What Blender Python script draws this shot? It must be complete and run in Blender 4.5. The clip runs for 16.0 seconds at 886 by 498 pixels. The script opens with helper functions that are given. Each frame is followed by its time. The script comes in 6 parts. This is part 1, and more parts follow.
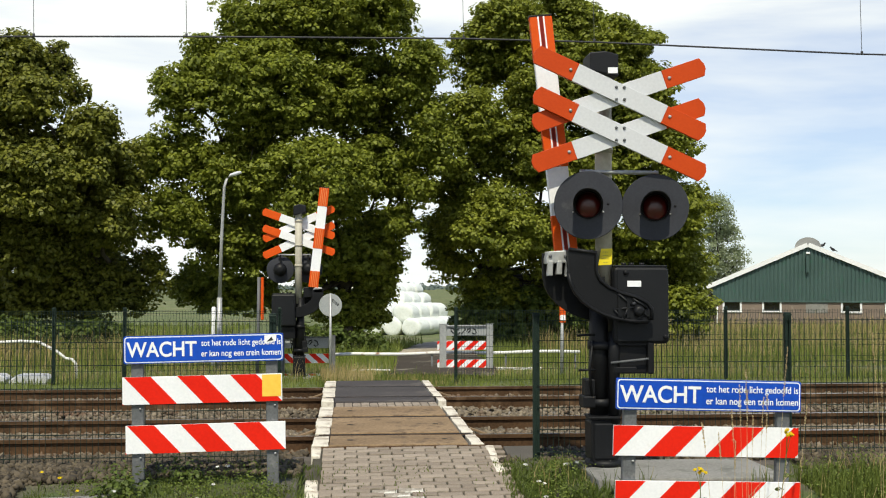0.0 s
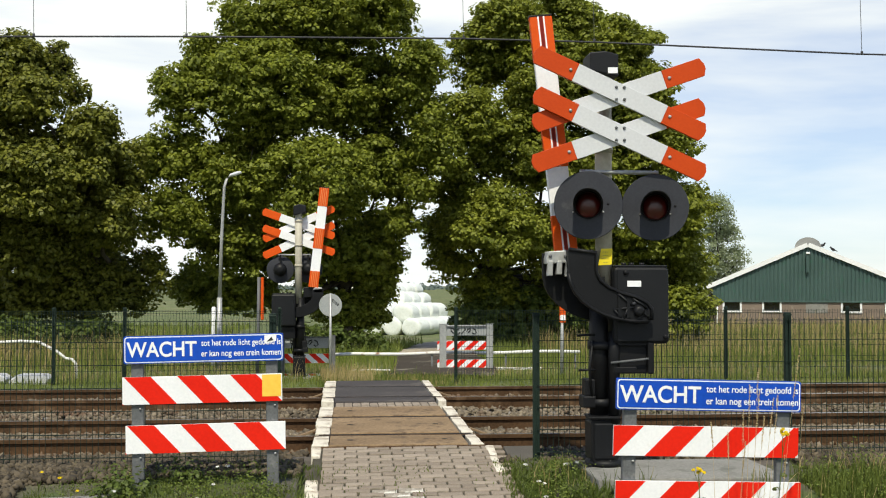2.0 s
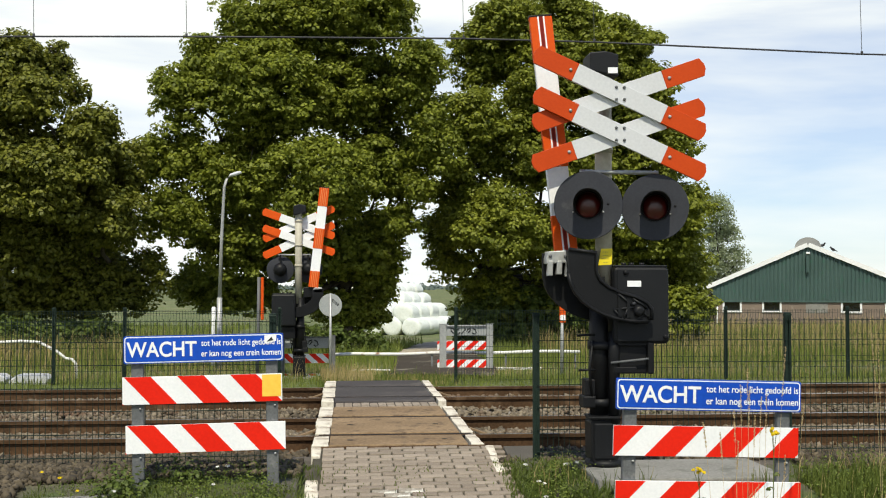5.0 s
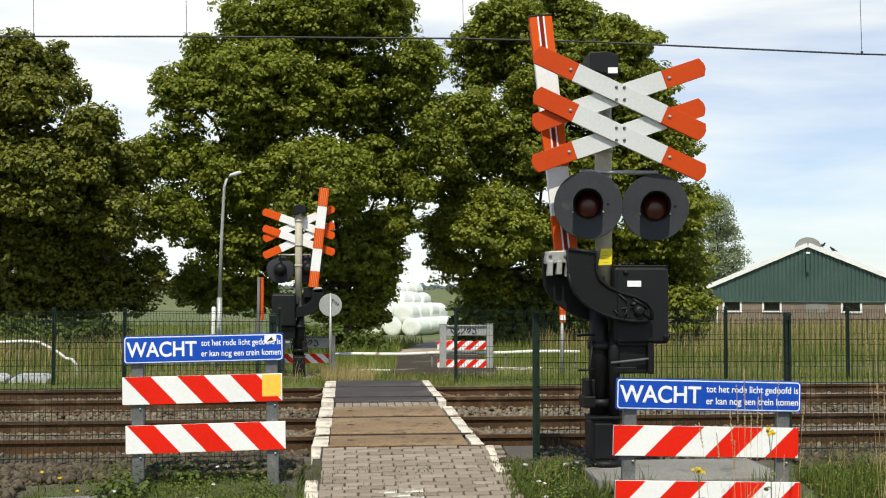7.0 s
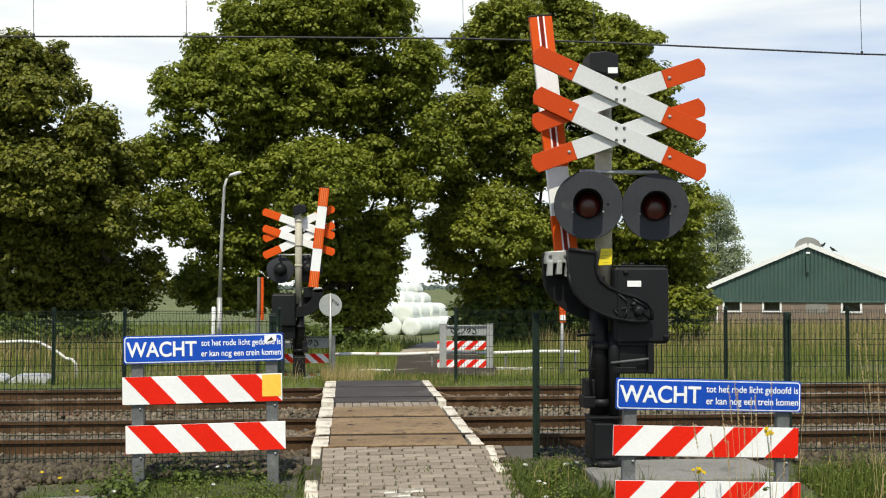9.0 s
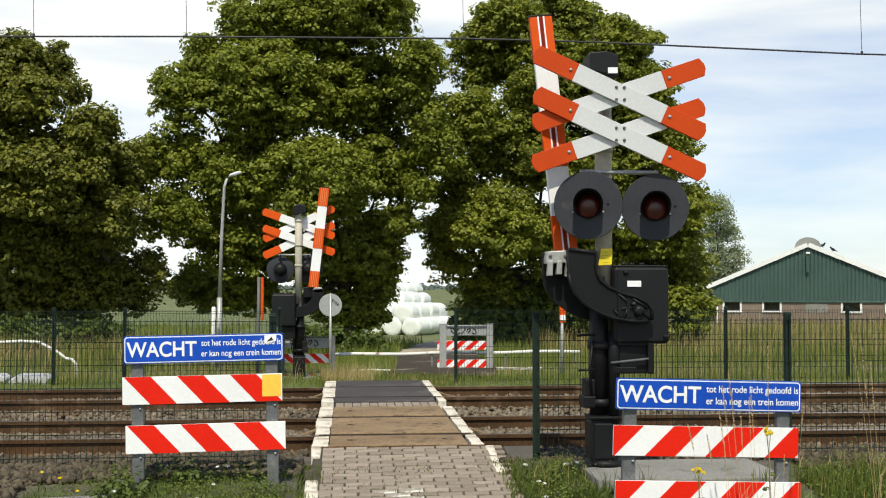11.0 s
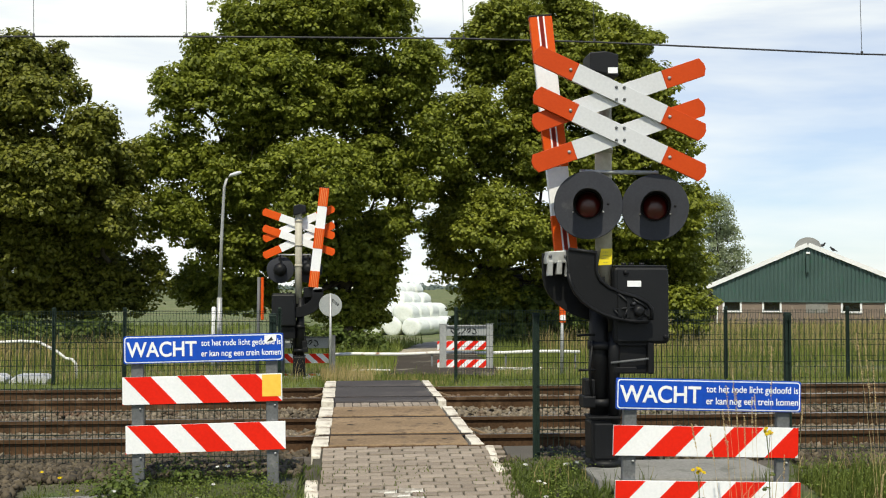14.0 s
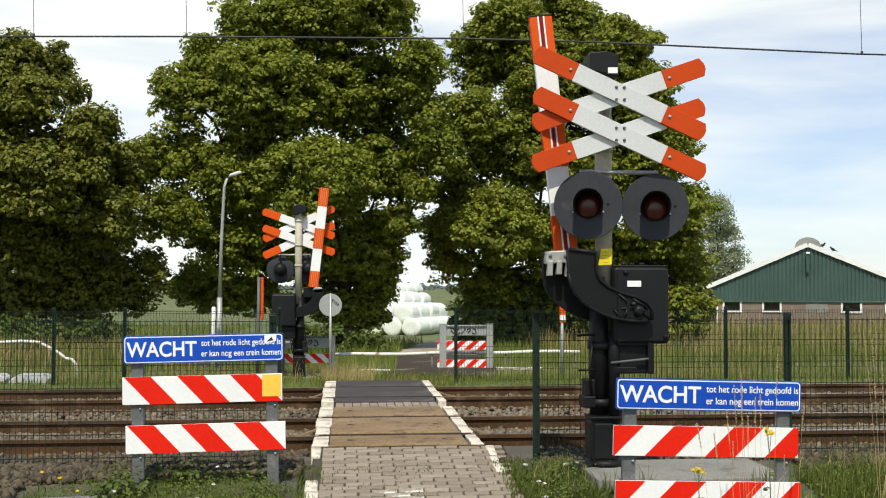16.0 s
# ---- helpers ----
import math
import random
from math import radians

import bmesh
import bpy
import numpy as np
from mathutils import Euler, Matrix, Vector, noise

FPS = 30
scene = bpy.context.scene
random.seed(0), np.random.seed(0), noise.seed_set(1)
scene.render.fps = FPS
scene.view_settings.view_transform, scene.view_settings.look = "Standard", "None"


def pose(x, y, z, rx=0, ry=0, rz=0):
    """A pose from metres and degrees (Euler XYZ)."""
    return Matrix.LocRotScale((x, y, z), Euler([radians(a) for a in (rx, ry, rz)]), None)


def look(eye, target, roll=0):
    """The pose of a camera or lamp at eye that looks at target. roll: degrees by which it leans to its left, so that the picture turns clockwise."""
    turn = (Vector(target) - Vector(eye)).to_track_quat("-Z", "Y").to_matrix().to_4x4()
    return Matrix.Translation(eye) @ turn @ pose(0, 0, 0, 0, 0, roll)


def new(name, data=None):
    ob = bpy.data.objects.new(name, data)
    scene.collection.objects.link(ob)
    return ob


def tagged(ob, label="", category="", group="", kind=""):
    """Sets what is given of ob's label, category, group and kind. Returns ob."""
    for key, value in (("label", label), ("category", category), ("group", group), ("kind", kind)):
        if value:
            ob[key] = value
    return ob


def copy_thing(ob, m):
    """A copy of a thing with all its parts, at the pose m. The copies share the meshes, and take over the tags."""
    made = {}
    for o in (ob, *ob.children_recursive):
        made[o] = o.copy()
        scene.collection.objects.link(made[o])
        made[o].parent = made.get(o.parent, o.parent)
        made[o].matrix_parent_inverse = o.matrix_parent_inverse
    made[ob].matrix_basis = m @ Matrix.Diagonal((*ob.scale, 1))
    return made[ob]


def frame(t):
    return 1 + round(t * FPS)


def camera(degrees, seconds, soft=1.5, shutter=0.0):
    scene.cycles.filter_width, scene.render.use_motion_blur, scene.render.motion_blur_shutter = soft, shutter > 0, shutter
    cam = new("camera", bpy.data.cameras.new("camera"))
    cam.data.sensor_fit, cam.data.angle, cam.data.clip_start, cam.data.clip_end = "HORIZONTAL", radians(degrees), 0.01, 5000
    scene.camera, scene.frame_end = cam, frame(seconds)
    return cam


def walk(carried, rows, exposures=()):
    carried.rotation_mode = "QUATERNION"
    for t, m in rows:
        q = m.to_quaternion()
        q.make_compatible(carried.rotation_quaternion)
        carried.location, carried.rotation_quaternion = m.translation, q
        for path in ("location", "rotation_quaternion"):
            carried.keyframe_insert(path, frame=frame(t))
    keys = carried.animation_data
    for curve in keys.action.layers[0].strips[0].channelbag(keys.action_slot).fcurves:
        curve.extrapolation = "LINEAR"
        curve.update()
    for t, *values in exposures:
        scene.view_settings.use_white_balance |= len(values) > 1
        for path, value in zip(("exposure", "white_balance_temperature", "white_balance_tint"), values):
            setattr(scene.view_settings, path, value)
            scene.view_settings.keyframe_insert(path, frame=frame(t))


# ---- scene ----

cam = camera(44.22, 16.0, soft=1.12)
CAMERA = pose(0, 0, 1.53, 91.9, 0, -5.0)
walk(cam, [(0.0, CAMERA), (16.0, CAMERA)], exposures=[(0.0, 0.0, 6950, 4), (16.0, 0.0, 6950, 4)])

# ---- world and sun ----
SUN_ELEVATION, SUN_HEADING = 56.0, 190.0        # degrees; heading clockwise from +y
world = bpy.data.worlds.new("sky")
scene.world = world
world.use_nodes = True
wn, wl = world.node_tree.nodes, world.node_tree.links
wn.clear()
w_out = wn.new("ShaderNodeOutputWorld")
w_sky = wn.new("ShaderNodeTexSky")
w_sky.sky_type, w_sky.sun_disc = "NISHITA", False
w_sky.sun_elevation, w_sky.sun_rotation = radians(SUN_ELEVATION), radians(SUN_HEADING)
w_sky.air_density, w_sky.dust_density, w_sky.ozone_density = 1.0, 0.3, 2.0
w_coord = wn.new("ShaderNodeTexCoord")
w_map = wn.new("ShaderNodeMapping")
w_map.inputs["Rotation"].default_value = (0.0, radians(-7), 0.0)
w_map.inputs["Scale"].default_value = (1.3, 1.0, 7.5)
w_map.inputs["Location"].default_value = (0.55, 0.0, 0.42)
w_noise = wn.new("ShaderNodeTexNoise")
w_noise.inputs["Scale"].default_value, w_noise.inputs["Detail"].default_value = 1.6, 6.0
w_noise.inputs["Roughness"].default_value, w_noise.inputs["Distortion"].default_value = 0.52, 0.25
w_ramp = wn.new("ShaderNodeValToRGB")
w_ramp.color_ramp.elements[0].position, w_ramp.color_ramp.elements[1].position = 0.30, 0.56
w_ramp.color_ramp.elements[0].color = (0.42, 0.42, 0.42, 1)
w_ramp.color_ramp.elements[1].color = (1.0, 1.0, 1.0, 1)
w_mix = wn.new("ShaderNodeMixRGB")
w_mix.inputs["Color2"].default_value = (12.1, 12.5, 13.1, 1)
w_bg = wn.new("ShaderNodeBackground")
w_bg.inputs["Strength"].default_value = 0.085
wl.new(w_coord.outputs["Generated"], w_map.inputs["Vector"])
wl.new(w_map.outputs["Vector"], w_noise.inputs["Vector"])
wl.new(w_noise.outputs["Fac"], w_ramp.inputs["Fac"])
w_sep = wn.new("ShaderNodeSeparateXYZ")
w_high = wn.new("ShaderNodeMapRange")
w_high.inputs["From Min"].default_value, w_high.inputs["From Max"].default_value = 0.30, 0.62
w_high.inputs["To Min"].default_value, w_high.inputs["To Max"].default_value = 1.0, 0.12
w_cover = wn.new("ShaderNodeMath")
w_cover.operation = "MULTIPLY"
wl.new(w_coord.outputs["Generated"], w_sep.inputs["Vector"])
wl.new(w_sep.outputs["Z"], w_high.inputs["Value"])
wl.new(w_ramp.outputs["Color"], w_cover.inputs[0])
wl.new(w_high.outputs["Result"], w_cover.inputs[1])
wl.new(w_cover.outputs["Value"], w_mix.inputs["Fac"])
w_hue = wn.new("ShaderNodeHueSaturation")
w_hue.inputs["Saturation"].default_value, w_hue.inputs["Value"].default_value = 1.15, 1.5
wl.new(w_sky.outputs["Color"], w_hue.inputs["Color"])
w_tint = wn.new("ShaderNodeMixRGB")
w_tint.blend_type = "MULTIPLY"
w_tint.inputs["Fac"].default_value = 1.0
w_tint.inputs["Color2"].default_value = (0.62, 0.775, 1.10, 1)
wl.new(w_hue.outputs["Color"], w_tint.inputs["Color1"])
wl.new(w_tint.outputs["Color"], w_mix.inputs["Color1"])
wl.new(w_mix.outputs["Color"], w_bg.inputs["Color"])
wl.new(w_bg.outputs["Background"], w_out.inputs["Surface"])

sun_data = bpy.data.lights.new("sun", "SUN")
sun_data.energy, sun_data.angle, sun_data.color = 4.5, radians(0.6), (1.0, 0.94, 0.82)
sun = new("sun", sun_data)
e, h = radians(SUN_ELEVATION), radians(SUN_HEADING)
sun_way = Vector((math.sin(h) * math.cos(e), math.cos(h) * math.cos(e), math.sin(e)))
sun.matrix_world = look(sun_way * 60, (0, 0, 0))


# ---- materials ----
def surface(name, low, high, rough=0.7, metal=0.0, coarse=2.0, fine=40.0, bump=0.15, depth=0.004, stain=None,
            stain_scale=3.0, stain_at=0.62, island=0.0, piece=0.0, rough_vary=0.1, specular=0.5):
    """Two tones mixed by coarse and fine noise, with an optional stain colour, gloss variation and relief."""
    m = bpy.data.materials.new(name)
    m.use_nodes = True
    n, l = m.node_tree.nodes, m.node_tree.links
    b = n["Principled BSDF"]
    b.inputs["Metallic"].default_value = metal
    b.inputs["Specular IOR Level"].default_value = specular
    tc = n.new("ShaderNodeTexCoord")
    a, f = n.new("ShaderNodeTexNoise"), n.new("ShaderNodeTexNoise")
    a.inputs["Scale"].default_value, f.inputs["Scale"].default_value = coarse, fine
    a.inputs["Detail"].default_value, f.inputs["Detail"].default_value = 4.0, 5.0
    l.new(tc.outputs["Object"], a.inputs["Vector"])
    l.new(tc.outputs["Object"], f.inputs["Vector"])
    s = n.new("ShaderNodeMath")
    s.operation = "ADD"
    l.new(a.outputs["Fac"], s.inputs[0])
    l.new(f.outputs["Fac"], s.inputs[1])
    last = s.outputs["Value"]
    for amount, kind in ((island, "island"), (piece, "piece")):
        if amount:
            src = n.new("ShaderNodeNewGeometry" if kind == "island" else "ShaderNodeObjectInfo")
            out = src.outputs["Random Per Island" if kind == "island" else "Random"]
            g = n.new("ShaderNodeMath")
            g.operation = "MULTIPLY_ADD"
            l.new(out, g.inputs[0])
            g.inputs[1].default_value = amount
            l.new(last, g.inputs[2])
            last = g.outputs["Value"]
    r = n.new("ShaderNodeMapRange")
    r.inputs["From Min"].default_value, r.inputs["From Max"].default_value = 0.72, 1.28 + island + piece
    l.new(last, r.inputs["Value"])
    mix = n.new("ShaderNodeMixRGB")
    mix.inputs["Color1"].default_value, mix.inputs["Color2"].default_value = (*low, 1), (*high, 1)
    l.new(r.outputs["Result"], mix.inputs["Fac"])
    col = mix.outputs["Color"]
    if stain:
        p = n.new("ShaderNodeTexNoise")
        p.inputs["Scale"].default_value, p.inputs["Detail"].default_value = stain_scale, 7.0
        p.inputs["Roughness"].default_value = 0.62
        l.new(tc.outputs["Object"], p.inputs["Vector"])
        q = n.new("ShaderNodeMapRange")
        q.inputs["From Min"].default_value, q.inputs["From Max"].default_value = stain_at - 0.06, stain_at + 0.08
        l.new(p.outputs["Fac"], q.inputs["Value"])
        k = n.new("ShaderNodeMixRGB")
        k.inputs["Color2"].default_value = (*stain, 1)
        l.new(q.outputs["Result"], k.inputs["Fac"])
        l.new(col, k.inputs["Color1"])
        col = k.outputs["Color"]
    l.new(col, b.inputs["Base Color"])
    rr = n.new("ShaderNodeMapRange")
    rr.inputs["To Min"].default_value, rr.inputs["To Max"].default_value = rough - rough_vary, min(1.0, rough + rough_vary)
    l.new(a.outputs["Fac"], rr.inputs["Value"])
    l.new(rr.outputs["Result"], b.inputs["Roughness"])
    if bump:
        u = n.new("ShaderNodeBump")
        u.inputs["Strength"].default_value, u.inputs["Distance"].default_value = bump, depth
        l.new(f.outputs["Fac"], u.inputs["Height"])
        l.new(u.outputs["Normal"], b.inputs["Normal"])
    return m


def leafy(name, low, high, through_light=0.35, rough=0.55):
    """Leaves and blades: colour varies leaf by leaf and over the plant, some light passes through."""
    m = bpy.data.materials.new(name)
    m.use_nodes = True
    n, l = m.node_tree.nodes, m.node_tree.links
    b, out = n["Principled BSDF"], n["Material Output"]
    geo, tc, noise_n = n.new("ShaderNodeNewGeometry"), n.new("ShaderNodeTexCoord"), n.new("ShaderNodeTexNoise")
    noise_n.inputs["Scale"].default_value, noise_n.inputs["Detail"].default_value = 0.9, 3.0
    l.new(tc.outputs["Object"], noise_n.inputs["Vector"])
    add = n.new("ShaderNodeMath")
    add.operation = "MULTIPLY_ADD"
    l.new(geo.outputs["Random Per Island"], add.inputs[0])
    add.inputs[1].default_value = 0.75
    l.new(noise_n.outputs["Fac"], add.inputs[2])
    rng = n.new("ShaderNodeMapRange")
    rng.inputs["From Min"].default_value, rng.inputs["From Max"].default_value = 0.35, 1.4
    l.new(add.outputs["Value"], rng.inputs["Value"])
    mix = n.new("ShaderNodeMixRGB")
    mix.inputs["Color1"].default_value, mix.inputs["Color2"].default_value = (*low, 1), (*high, 1)
    l.new(rng.outputs["Result"], mix.inputs["Fac"])
    l.new(mix.outputs["Color"], b.inputs["Base Color"])
    b.inputs["Roughness"].default_value = rough
    b.inputs["Specular IOR Level"].default_value = 0.3
    tr = n.new("ShaderNodeBsdfTranslucent")
    l.new(mix.outputs["Color"], tr.inputs["Color"])
    ms = n.new("ShaderNodeMixShader")
    ms.inputs["Fac"].default_value = through_light
    l.new(b.outputs["BSDF"], ms.inputs[1])
    l.new(tr.outputs["BSDF"], ms.inputs[2])
    l.new(ms.outputs["Shader"], out.inputs["Surface"])
    return m


def glassy(name, color, rough=0.05, coat=1.0):
    m = bpy.data.materials.new(name)
    m.use_nodes = True
    b = m.node_tree.nodes["Principled BSDF"]
    b.inputs["Base Color"].default_value = (*color, 1)
    b.inputs["Roughness"].default_value = rough
    b.inputs["Coat Weight"].default_value = coat
    return m


M_ORANGE = surface("orange_red_reflective", (0.60, 0.070, 0.004), (0.68, 0.088, 0.006), 0.5, specular=0.2, fine=60, bump=0.03, coarse=3, stain=(0.42, 0.06, 0.02), stain_at=0.72)
M_PLANKEND = surface("dull_orange_red_plank_end", (0.46, 0.046, 0.004), (0.53, 0.058, 0.005), 0.5, specular=0.2, fine=60, bump=0.03, coarse=3, stain=(0.38, 0.045, 0.012), stain_at=0.7)
M_PALEORANGE = surface("pale_worn_orange", (0.62, 0.16, 0.05), (0.74, 0.26, 0.10), 0.5, specular=0.2, bump=0.02)
M_DARKRED = surface("dark_red_groove", (0.14, 0.008, 0.005), (0.20, 0.014, 0.008), 0.55, specular=0.2, bump=0.02)
M_RED = surface("red_reflective", (0.66, 0.012, 0.004), (0.76, 0.018, 0.006), 0.45, specular=0.2, fine=50, bump=0.03, stain=(0.45, 0.03, 0.02), stain_at=0.72)
M_WHITE = surface("white_reflective", (0.76, 0.77, 0.79), (0.87, 0.875, 0.89), 0.42, fine=50, bump=0.03, stain=(0.72, 0.71, 0.67), stain_at=0.68, stain_scale=5)
M_GREYWHITE = surface("weathered_white_plank", (0.53, 0.54, 0.56), (0.62, 0.63, 0.65), 0.45, fine=50, bump=0.03, stain=(0.50, 0.51, 0.52), stain_at=0.66, stain_scale=4)
M_BLUE = surface("blue_sign_face", (0.003, 0.055, 0.40), (0.006, 0.075, 0.50), 0.4, specular=0.25, fine=30, bump=0.02, stain=(0.02, 0.12, 0.42), stain_at=0.7)
M_LETTER = surface("white_lettering", (0.74, 0.76, 0.78), (0.84, 0.85, 0.86), 0.45, bump=0.0)
M_YELLOW = surface("yellow_sticker", (0.72, 0.56, 0.01), (0.82, 0.66, 0.02), 0.5, bump=0.02)
M_AMBER = surface("amber_sticker", (0.85, 0.52, 0.06), (0.92, 0.60, 0.10), 0.45, fine=30, bump=0.02, stain=(0.9, 0.72, 0.3), stain_at=0.68)
M_GREYPOST = surface("grey_painted_post", (0.085, 0.09, 0.095), (0.14, 0.145, 0.15), 0.6, specular=0.25, fine=70, bump=0.08, stain=(0.26, 0.26, 0.25), stain_at=0.66, stain_scale=8)
M_BOARDBACK = surface("grey_board_back", (0.26, 0.28, 0.28), (0.36, 0.37, 0.37), 0.55, bump=0.05, stain=(0.2, 0.21, 0.2), stain_at=0.62)
M_GALV = surface("galvanised_steel", (0.30, 0.31, 0.31), (0.46, 0.46, 0.44), 0.45, 0.35, fine=30, bump=0.05, stain=(0.24, 0.23, 0.21), stain_at=0.66)
M_POLE = surface("beige_grey_pole", (0.38, 0.355, 0.285), (0.50, 0.465, 0.375), 0.55, fine=30, bump=0.05, stain=(0.28, 0.26, 0.22), stain_at=0.64, stain_scale=6)
M_BLACK = surface("black_painted_iron", (0.004, 0.0042, 0.005), (0.009, 0.0095, 0.011), 0.5, specular=0.22, fine=90, bump=0.12, stain=(0.02, 0.019, 0.017), stain_at=0.7, stain_scale=7)
M_BOXBLACK = surface("black_cabinet_paint", (0.006, 0.0065, 0.008), (0.012, 0.013, 0.015), 0.48, specular=0.22, fine=120, bump=0.1, stain=(0.022, 0.022, 0.024), stain_at=0.72, stain_scale=5)
M_DISK = surface("dark_grey_backboard", (0.026, 0.028, 0.036), (0.038, 0.040, 0.048), 0.62, specular=0.25, fine=60, bump=0.05, stain=(0.065, 0.065, 0.07), stain_at=0.66, stain_scale=6)
M_LENS = glassy("dark_red_lens", (0.062, 0.003, 0.002), 0.3, 0.12)
M_DARKGLASS = glassy("dark_window_glass", (0.02, 0.023, 0.026))
M_FENCE = surface("dark_green_fence", (0.007, 0.016, 0.012), (0.014, 0.027, 0.021), 0.55, specular=0.2, fine=60, bump=0.05)
M_WIRE = surface("dark_copper_wire", (0.02, 0.021, 0.025), (0.04, 0.04, 0.045), 0.6, bump=0.0)
M_RAILSIDE = surface("rusty_rail_steel", (0.040, 0.022, 0.0115), (0.095, 0.054, 0.028), 0.88, specular=0.15, fine=40, coarse=1.2, bump=0.25, stain=(0.15, 0.095, 0.055), stain_at=0.6)
M_RAILTOP = surface("worn_rail_head", (0.30, 0.29, 0.28), (0.42, 0.40, 0.38), 0.32, 0.8, fine=60, bump=0.03)
M_SLEEPER = surface("grey_concrete_sleeper", (0.17, 0.15, 0.13), (0.26, 0.23, 0.20), 0.9, fine=60, bump=0.3)
M_BALLAST = surface("rust_stained_ballast", (0.050, 0.038, 0.025), (0.265, 0.215, 0.150), 0.95, coarse=0.6, fine=25, bump=0.3, island=0.9, stain=(0.13, 0.075, 0.045), stain_at=0.6, stain_scale=1.2)
M_BALLAST_GREY = surface("grey_ballast", (0.012, 0.0095, 0.006), (0.140, 0.110, 0.072), 0.95, coarse=0.7, fine=25, bump=0.3, island=1.4)
M_BED = surface("track_bed_soil", (0.05, 0.042, 0.034), (0.13, 0.11, 0.09), 0.98, coarse=1.5, fine=30, bump=0.6, depth=0.02)
M_DECK = surface("brown_worn_deck_panel", (0.150, 0.100, 0.058), (0.315, 0.222, 0.132), 0.88, specular=0.2, coarse=1.4, fine=26, bump=0.4, stain=(0.115, 0.080, 0.054), stain_at=0.60, stain_scale=6.0, piece=0.15)
M_DECKDARK = surface("dark_rubber_deck_panel", (0.050, 0.045, 0.045), (0.085, 0.077, 0.076), 0.85, specular=0.2, coarse=1.1, fine=26, bump=0.3, stain=(0.13, 0.115, 0.10), stain_at=0.66, stain_scale=2.4)
M_BRICK = surface("grey_brown_paving_brick", (0.185, 0.150, 0.118), (0.385, 0.325, 0.262), 0.9, specular=0.2, coarse=5, fine=60, bump=0.5, piece=0.65, stain=(0.145, 0.13, 0.095), stain_at=0.58, stain_scale=7)
M_OLDPAINT = surface("brick_with_worn_white_paint", (0.22, 0.19, 0.15), (0.40, 0.36, 0.30), 0.9, coarse=4, fine=60, bump=0.3, stain=(0.70, 0.68, 0.62), stain_at=0.52, stain_scale=9)
M_JOINT = surface("sandy_joint_soil", (0.035, 0.032, 0.022), (0.085, 0.075, 0.052), 0.98, coarse=3, fine=80, bump=0.5)
M_KERBWHITE = surface("chipped_white_road_paint", (0.60, 0.545, 0.44), (0.77, 0.725, 0.63), 0.75, coarse=3, fine=35, bump=0.3, stain=(0.36, 0.29, 0.22), stain_at=0.57, stain_scale=7)
M_CONCRETE = surface("weathered_concrete", (0.17, 0.165, 0.15), (0.28, 0.272, 0.25), 0.9, coarse=2.2, fine=40, bump=0.35, stain=(0.14, 0.14, 0.12), stain_at=0.58, stain_scale=4)
M_SLATEGREY = surface("dark_concrete_tile", (0.055, 0.049, 0.040), (0.11, 0.098, 0.080), 0.9, coarse=2.2, fine=50, bump=0.35, piece=0.2)
# pale tones carry the sunlight on this stretch of the path
M_TRACK = surface("sunlit_pale_track", (0.27, 0.225, 0.17), (0.43, 0.37, 0.29), 0.95, coarse=0.7, fine=30, bump=0.4, stain=(0.12, 0.11, 0.07), stain_at=0.6, stain_scale=0.8)
M_ROAD = surface("worn_asphalt_lane", (0.036, 0.030, 0.024), (0.075, 0.062, 0.050), 0.95, specular=0.2, coarse=0.8, fine=30, bump=0.4, stain=(0.30, 0.27, 0.22), stain_at=0.64, stain_scale=0.9)
M_GROUND = surface("meadow_soil_and_grass", (0.045, 0.062, 0.014), (0.15, 0.18, 0.055), 0.95, coarse=0.35, fine=9, bump=0.6, depth=0.03, stain=(0.19, 0.17, 0.075), stain_at=0.58, stain_scale=0.16)
M_SOIL = surface("stony_verge_soil", (0.045, 0.045, 0.022), (0.13, 0.12, 0.075), 0.98, coarse=1.6, fine=35, bump=0.6, depth=0.02, stain=(0.07, 0.10, 0.025), stain_at=0.5, stain_scale=1.8)
M_BARK = surface("linden_bark", (0.035, 0.028, 0.022), (0.09, 0.075, 0.06), 0.95, coarse=3, fine=18, bump=0.8, depth=0.02)
M_LEAF = leafy("linden_leaves", (0.085, 0.114, 0.010), (0.325, 0.360, 0.050), 0.42)
M_LEAF_B = leafy("linden_leaves_yellowish", (0.084, 0.110, 0.010), (0.325, 0.352, 0.048), 0.40)
M_LEAF_C = leafy("linden_leaves_olive", (0.062, 0.078, 0.008), (0.235, 0.240, 0.034), 0.30)
M_WILLOW = leafy("grey_green_willow_leaves", (0.19, 0.235, 0.12), (0.37, 0.42, 0.26), 0.45)
# leaf tones lowered to carry the shade under the linden
M_SHADED_SHRUB = leafy("shade_darkened_shrub_leaves", (0.036, 0.060, 0.010), (0.135, 0.180, 0.034), 0.3)
M_WEED = leafy("broad_leaved_weeds", (0.058, 0.092, 0.012), (0.195, 0.245, 0.046), 0.3)
M_GRASS = leafy("green_grass", (0.048, 0.076, 0.011), (0.165, 0.205, 0.043), 0.3)
M_MEADOW = leafy("tall_meadow_grass", (0.085, 0.120, 0.017), (0.265, 0.305, 0.070), 0.3)
M_STRAW = leafy("dry_straw_grass", (0.30, 0.22, 0.085), (0.52, 0.42, 0.20), 0.25)
M_STALK = leafy("pale_straw_stalks", (0.46, 0.34, 0.17), (0.66, 0.54, 0.32), 0.35)
M_PETAL = leafy("yellow_petals", (0.72, 0.50, 0.01), (0.85, 0.66, 0.02), 0.2)
M_PETALW = leafy("white_petals", (0.70, 0.70, 0.66), (0.82, 0.82, 0.80), 0.2)
